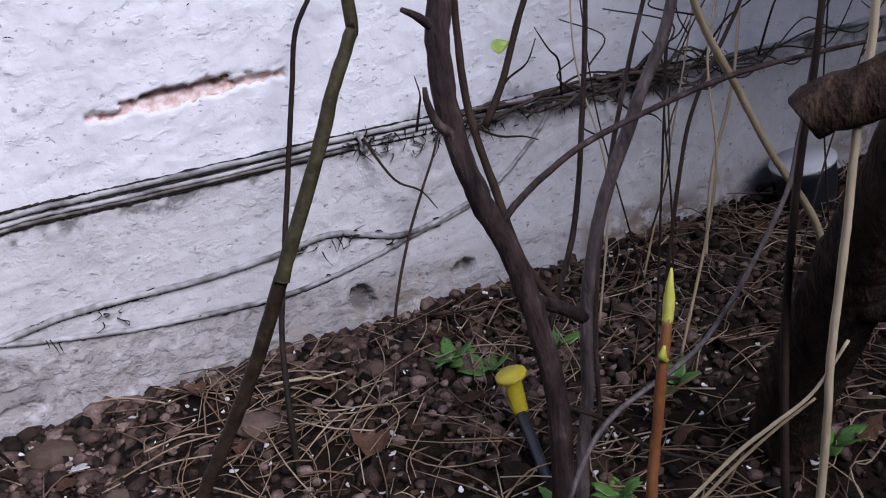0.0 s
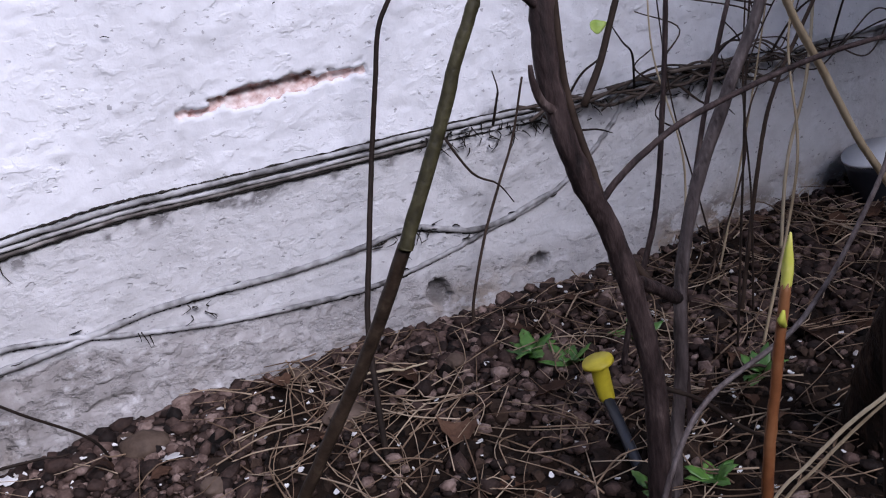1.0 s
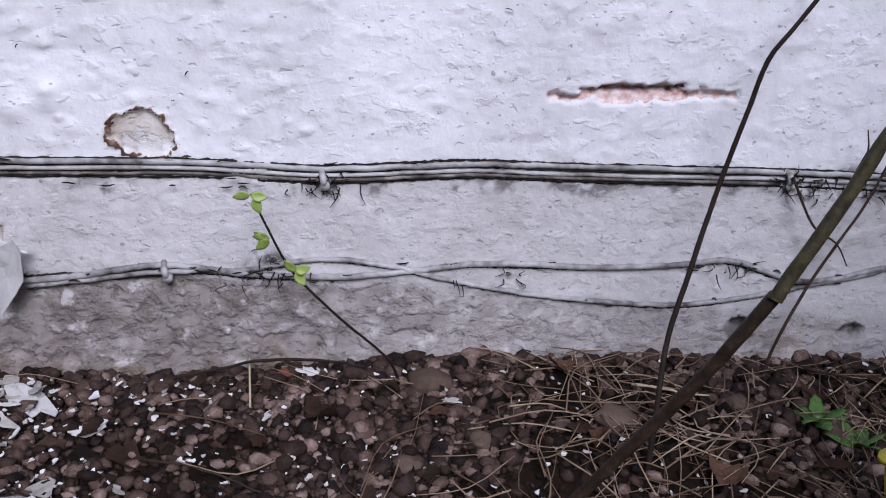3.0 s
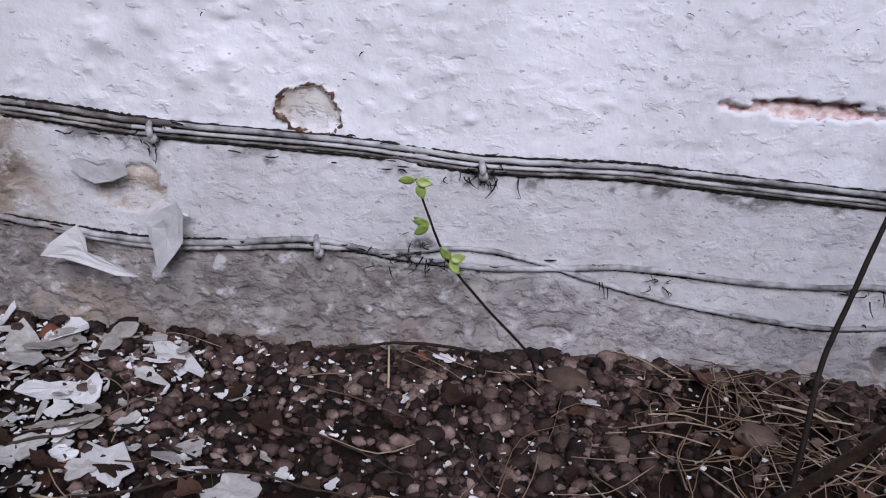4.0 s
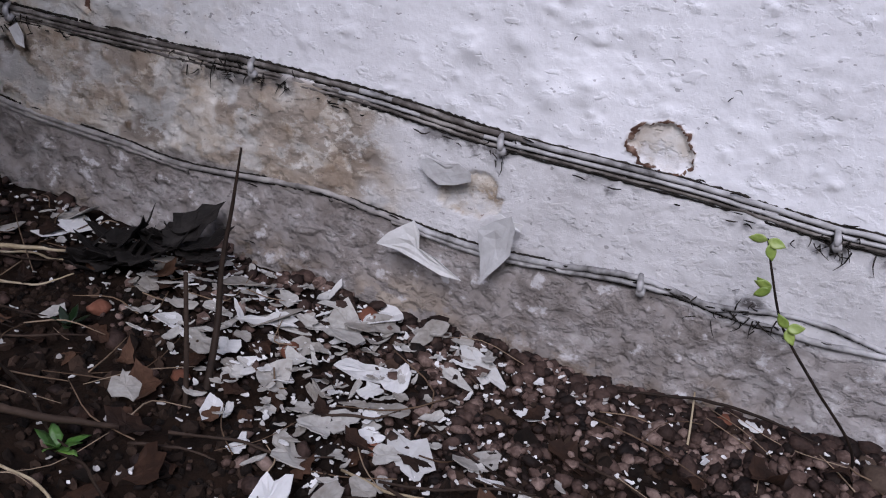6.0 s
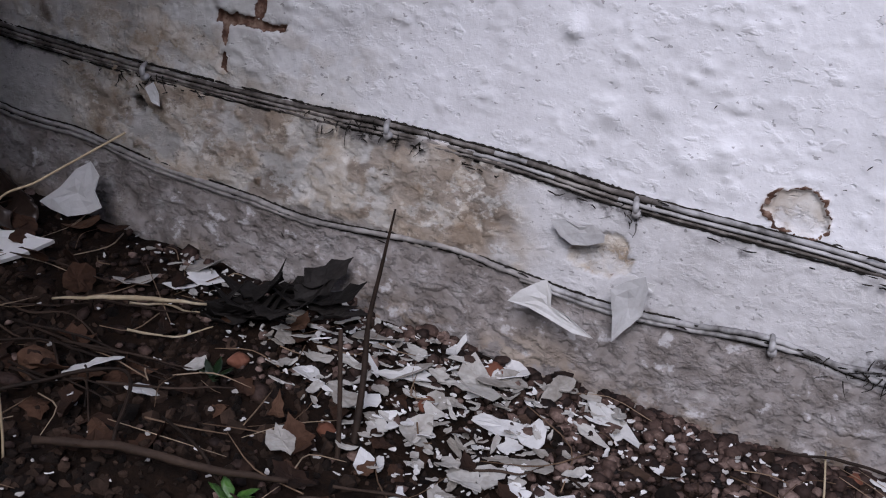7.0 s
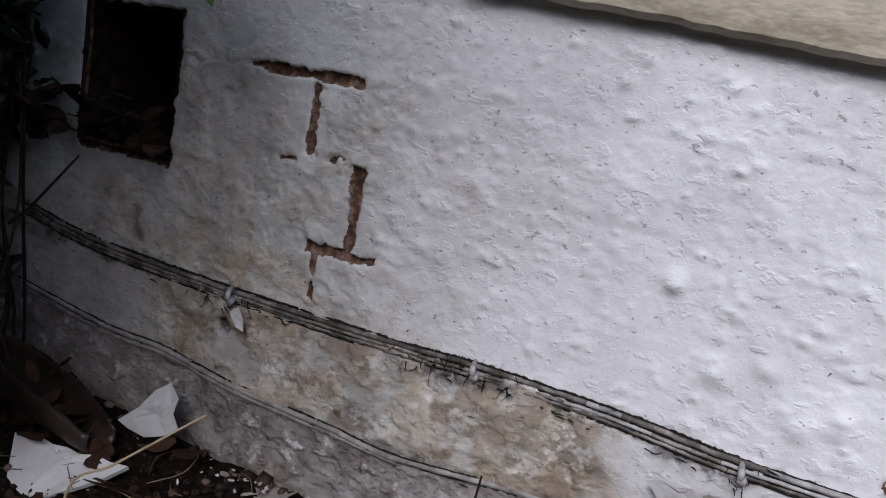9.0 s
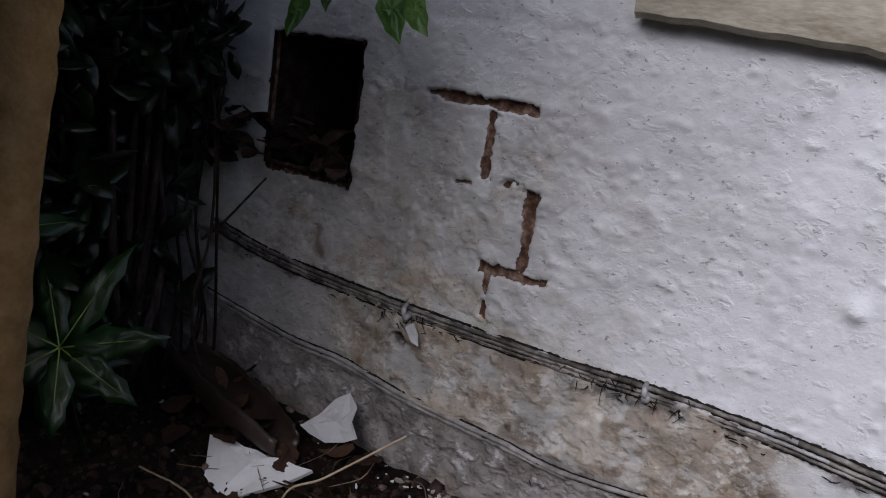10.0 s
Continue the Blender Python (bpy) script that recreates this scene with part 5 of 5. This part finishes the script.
for k in range(12):
    r_ = np.random.RandomState(700 + k)
    x = -1.17 + r_.uniform(-0.05, 0.06)
    pts = [(x + r_.normal(0, 0.012), 1.075 - r_.uniform(0, 0.03), z) for z in (0.05, 0.16, 0.27, 0.38, 0.5, 0.62)]
    stem_thing("vine_stem", "dead brown vine stem hanging in the shaded corner", "vine", [("stem", pts, [0.0022, 0.0013], M_TWIG, "")], "vines in the corner")
stem_thing("vine_stem", "black bent vine across the wall by the vent", "vine", [("stem", [(-1.15, 1.075, 0.245), (-1.12, 1.075, 0.27), (-1.062, 1.08, 0.336)], [0.0022, 0.0012], M_BARK, "")], "vines in the corner")
stem_thing("vine_stem", "thin angular vine above the vent", "vine", [("stem", [(-1.125, 1.065, 0.40), (-1.121, 1.062, 0.452), (-1.15, 1.06, 0.49), (-1.17, 1.06, 0.6)], [0.0012, 0.001], M_TWIG, "")], "vines in the corner")


def leaf_heap():
    """Dead leaves and soil fallen in and before the vent."""
    r_ = np.random.RandomState(55)
    for k in range(110):
        if k < 80:
            x = r_.uniform(-1.22, -0.97)
            y, z = r_.uniform(1.06, 1.13), 0.352 + r_.rand() * np.interp(x, [-1.22, -1.13, -1.06, -1.0, -0.97], [0.05, 0.055, 0.06, 0.035, 0.015])
        else:
            x, y = r_.uniform(-1.1, -0.8), r_.uniform(0.98, 1.08)
            z = gz(x, y) + r_.uniform(0.008, 0.03)
        L = r_.uniform(0.025, 0.05)
        vf = sheet(leaf_outline(L, L * 0.6, 0.12), 0.0005, r_.uniform(-0.6, 0.6), 600 + k, 3)
        # Two in three vent leaves take the recess's shade-darkened colour.
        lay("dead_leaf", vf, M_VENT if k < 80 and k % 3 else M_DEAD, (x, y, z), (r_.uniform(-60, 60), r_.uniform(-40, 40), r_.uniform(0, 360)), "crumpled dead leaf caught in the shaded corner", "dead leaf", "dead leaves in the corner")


leaf_heap()


def evergreen(name, n, box, size, seed, label, foot=None):
    """A crown of many small leaves on limbs."""
    r_ = np.random.RandomState(seed)
    lo, hi = np.array(box[0]), np.array(box[1])
    e = thing(name, ((lo[0] + hi[0]) / 2, (lo[1] + hi[1]) / 2, 0.05), label, "shrub")
    limbs, leaves = [], []
    for k in range(9):
        tip = lo + (hi - lo) * r_.rand(3)
        b = np.array(foot or ((lo[0] + hi[0]) / 2, (lo[1] + hi[1]) / 2, 0.03))
        limbs.append(tube([b, b * 0.5 + tip * 0.5 + r_.normal(0, 0.03, 3), tip], [0.008, 0.005, 0.002], 10, 6, seed=k))
    for k in range(n):
        u = r_.rand(3)
        p = lo + (hi - lo) * u
        L = size * r_.uniform(0.6, 1.3)
        v, f = sheet(leaf_outline(L, L * 0.45, 0, 8), 0.0004, 0.3, k % 50, 1)
        m = pose(*p, r_.uniform(-70, 70), r_.uniform(-70, 70), r_.uniform(0, 360))
        leaves.append((turned(m, v), f))
    for limb in limbs:
        under(e, "limb", limb, M_BARK)
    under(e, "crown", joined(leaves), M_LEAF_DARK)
    return e


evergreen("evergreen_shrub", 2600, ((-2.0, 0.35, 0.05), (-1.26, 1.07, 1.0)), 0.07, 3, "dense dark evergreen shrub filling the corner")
# Next two crowns: out of view, added to block light on the left.
evergreen("evergreen_shrub", 1900, ((-2.0, -0.1, 0.72), (-0.75, 1.05, 1.20)), 0.09, 4, "added unseen evergreen above the corner that shades it")
evergreen("evergreen_shrub", 190, ((-1.15, -0.05, 0.76), (-0.48, 0.75, 1.15)), 0.085, 11, "added unseen evergreen boughs that shade the wall's left", (-1.35, 0.5, 0.98))
# Leaves added among the vines to darken the shaded wall by the vent.
evergreen("evergreen_shrub", 600, ((-1.32, 0.96, 0.40), (-1.10, 1.08, 0.80)), 0.045, 12, "dark ivy added beside the vent to darken the wall")
# Added above the view to shade the wall around the vent.
evergreen("evergreen_shrub", 800, ((-1.9, 0.62, 0.62), (-1.16, 1.06, 0.95)), 0.07, 10, "added unseen evergreen that shades the vent from above")
# Two crowns added beyond the view to dim and close the right end.
evergreen("evergreen_shrub", 1700, ((0.62, 0.2, 0.50), (1.7, 1.05, 1.15)), 0.08, 5, "added unseen evergreen that shades the wall's far end")
evergreen("evergreen_shrub", 1700, ((1.25, 0.3, 0.0), (1.9, 1.06, 0.8)), 0.08, 6, "added unseen evergreen closing the wall's far end")
# Added outside the view to keep low sky light off the corner.
evergreen("evergreen_shrub", 2600, ((-2.1, -0.7, 0.02), (-0.85, 0.48, 1.1)), 0.09, 7, "added unseen evergreen beside the bed shading the corner")
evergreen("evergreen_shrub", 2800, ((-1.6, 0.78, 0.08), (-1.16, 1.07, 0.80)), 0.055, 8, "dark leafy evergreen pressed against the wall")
# Unseen crown, added to cut the light on the ground at right.
evergreen("evergreen_shrub", 420, ((0.45, -0.4, 0.55), (1.3, 0.5, 1.0)), 0.07, 9, "added unseen evergreen that shades the bare stems")
# Fence added behind the camera, out of view, to dim the low sky.
fv = [(x, y, z) for x in (-4, 4.5) for y in (-1.75, -1.70) for z in (-0.05, 1.35)]
fence = mesh_object("wall_south", fv, [(0, 1, 3, 2), (4, 6, 7, 5), (0, 4, 5, 1), (2, 3, 7, 6), (1, 5, 7, 3), (0, 2, 6, 4)], M_TWIG, smooth=False)
tagged(fence, "added unseen brown fence that blocks the low sky", "fence", kind="structure")

# ---- dark bowl at the far end of the wall ----
can = thing("dark_bowl", (0.765, 1.05, 0.0), "dark round bowl by the wall with a painted highlight", "tin can")
under(can, "body", tube([(0.765, 1.045, 0.0), (0.762, 1.045, 0.03), (0.757, 1.045, 0.055)], [0.026, 0.031, 0.033], 8, 24), M_BLACK)
# White ring in place of the highlight on the bowl's edge.
under(can, "rim", tube([(0.757, 1.045, 0.054), (0.7565, 1.045, 0.057)], [0.034, 0.034], 3, 24), M_FLAKE, "white ring standing in for the highlight")
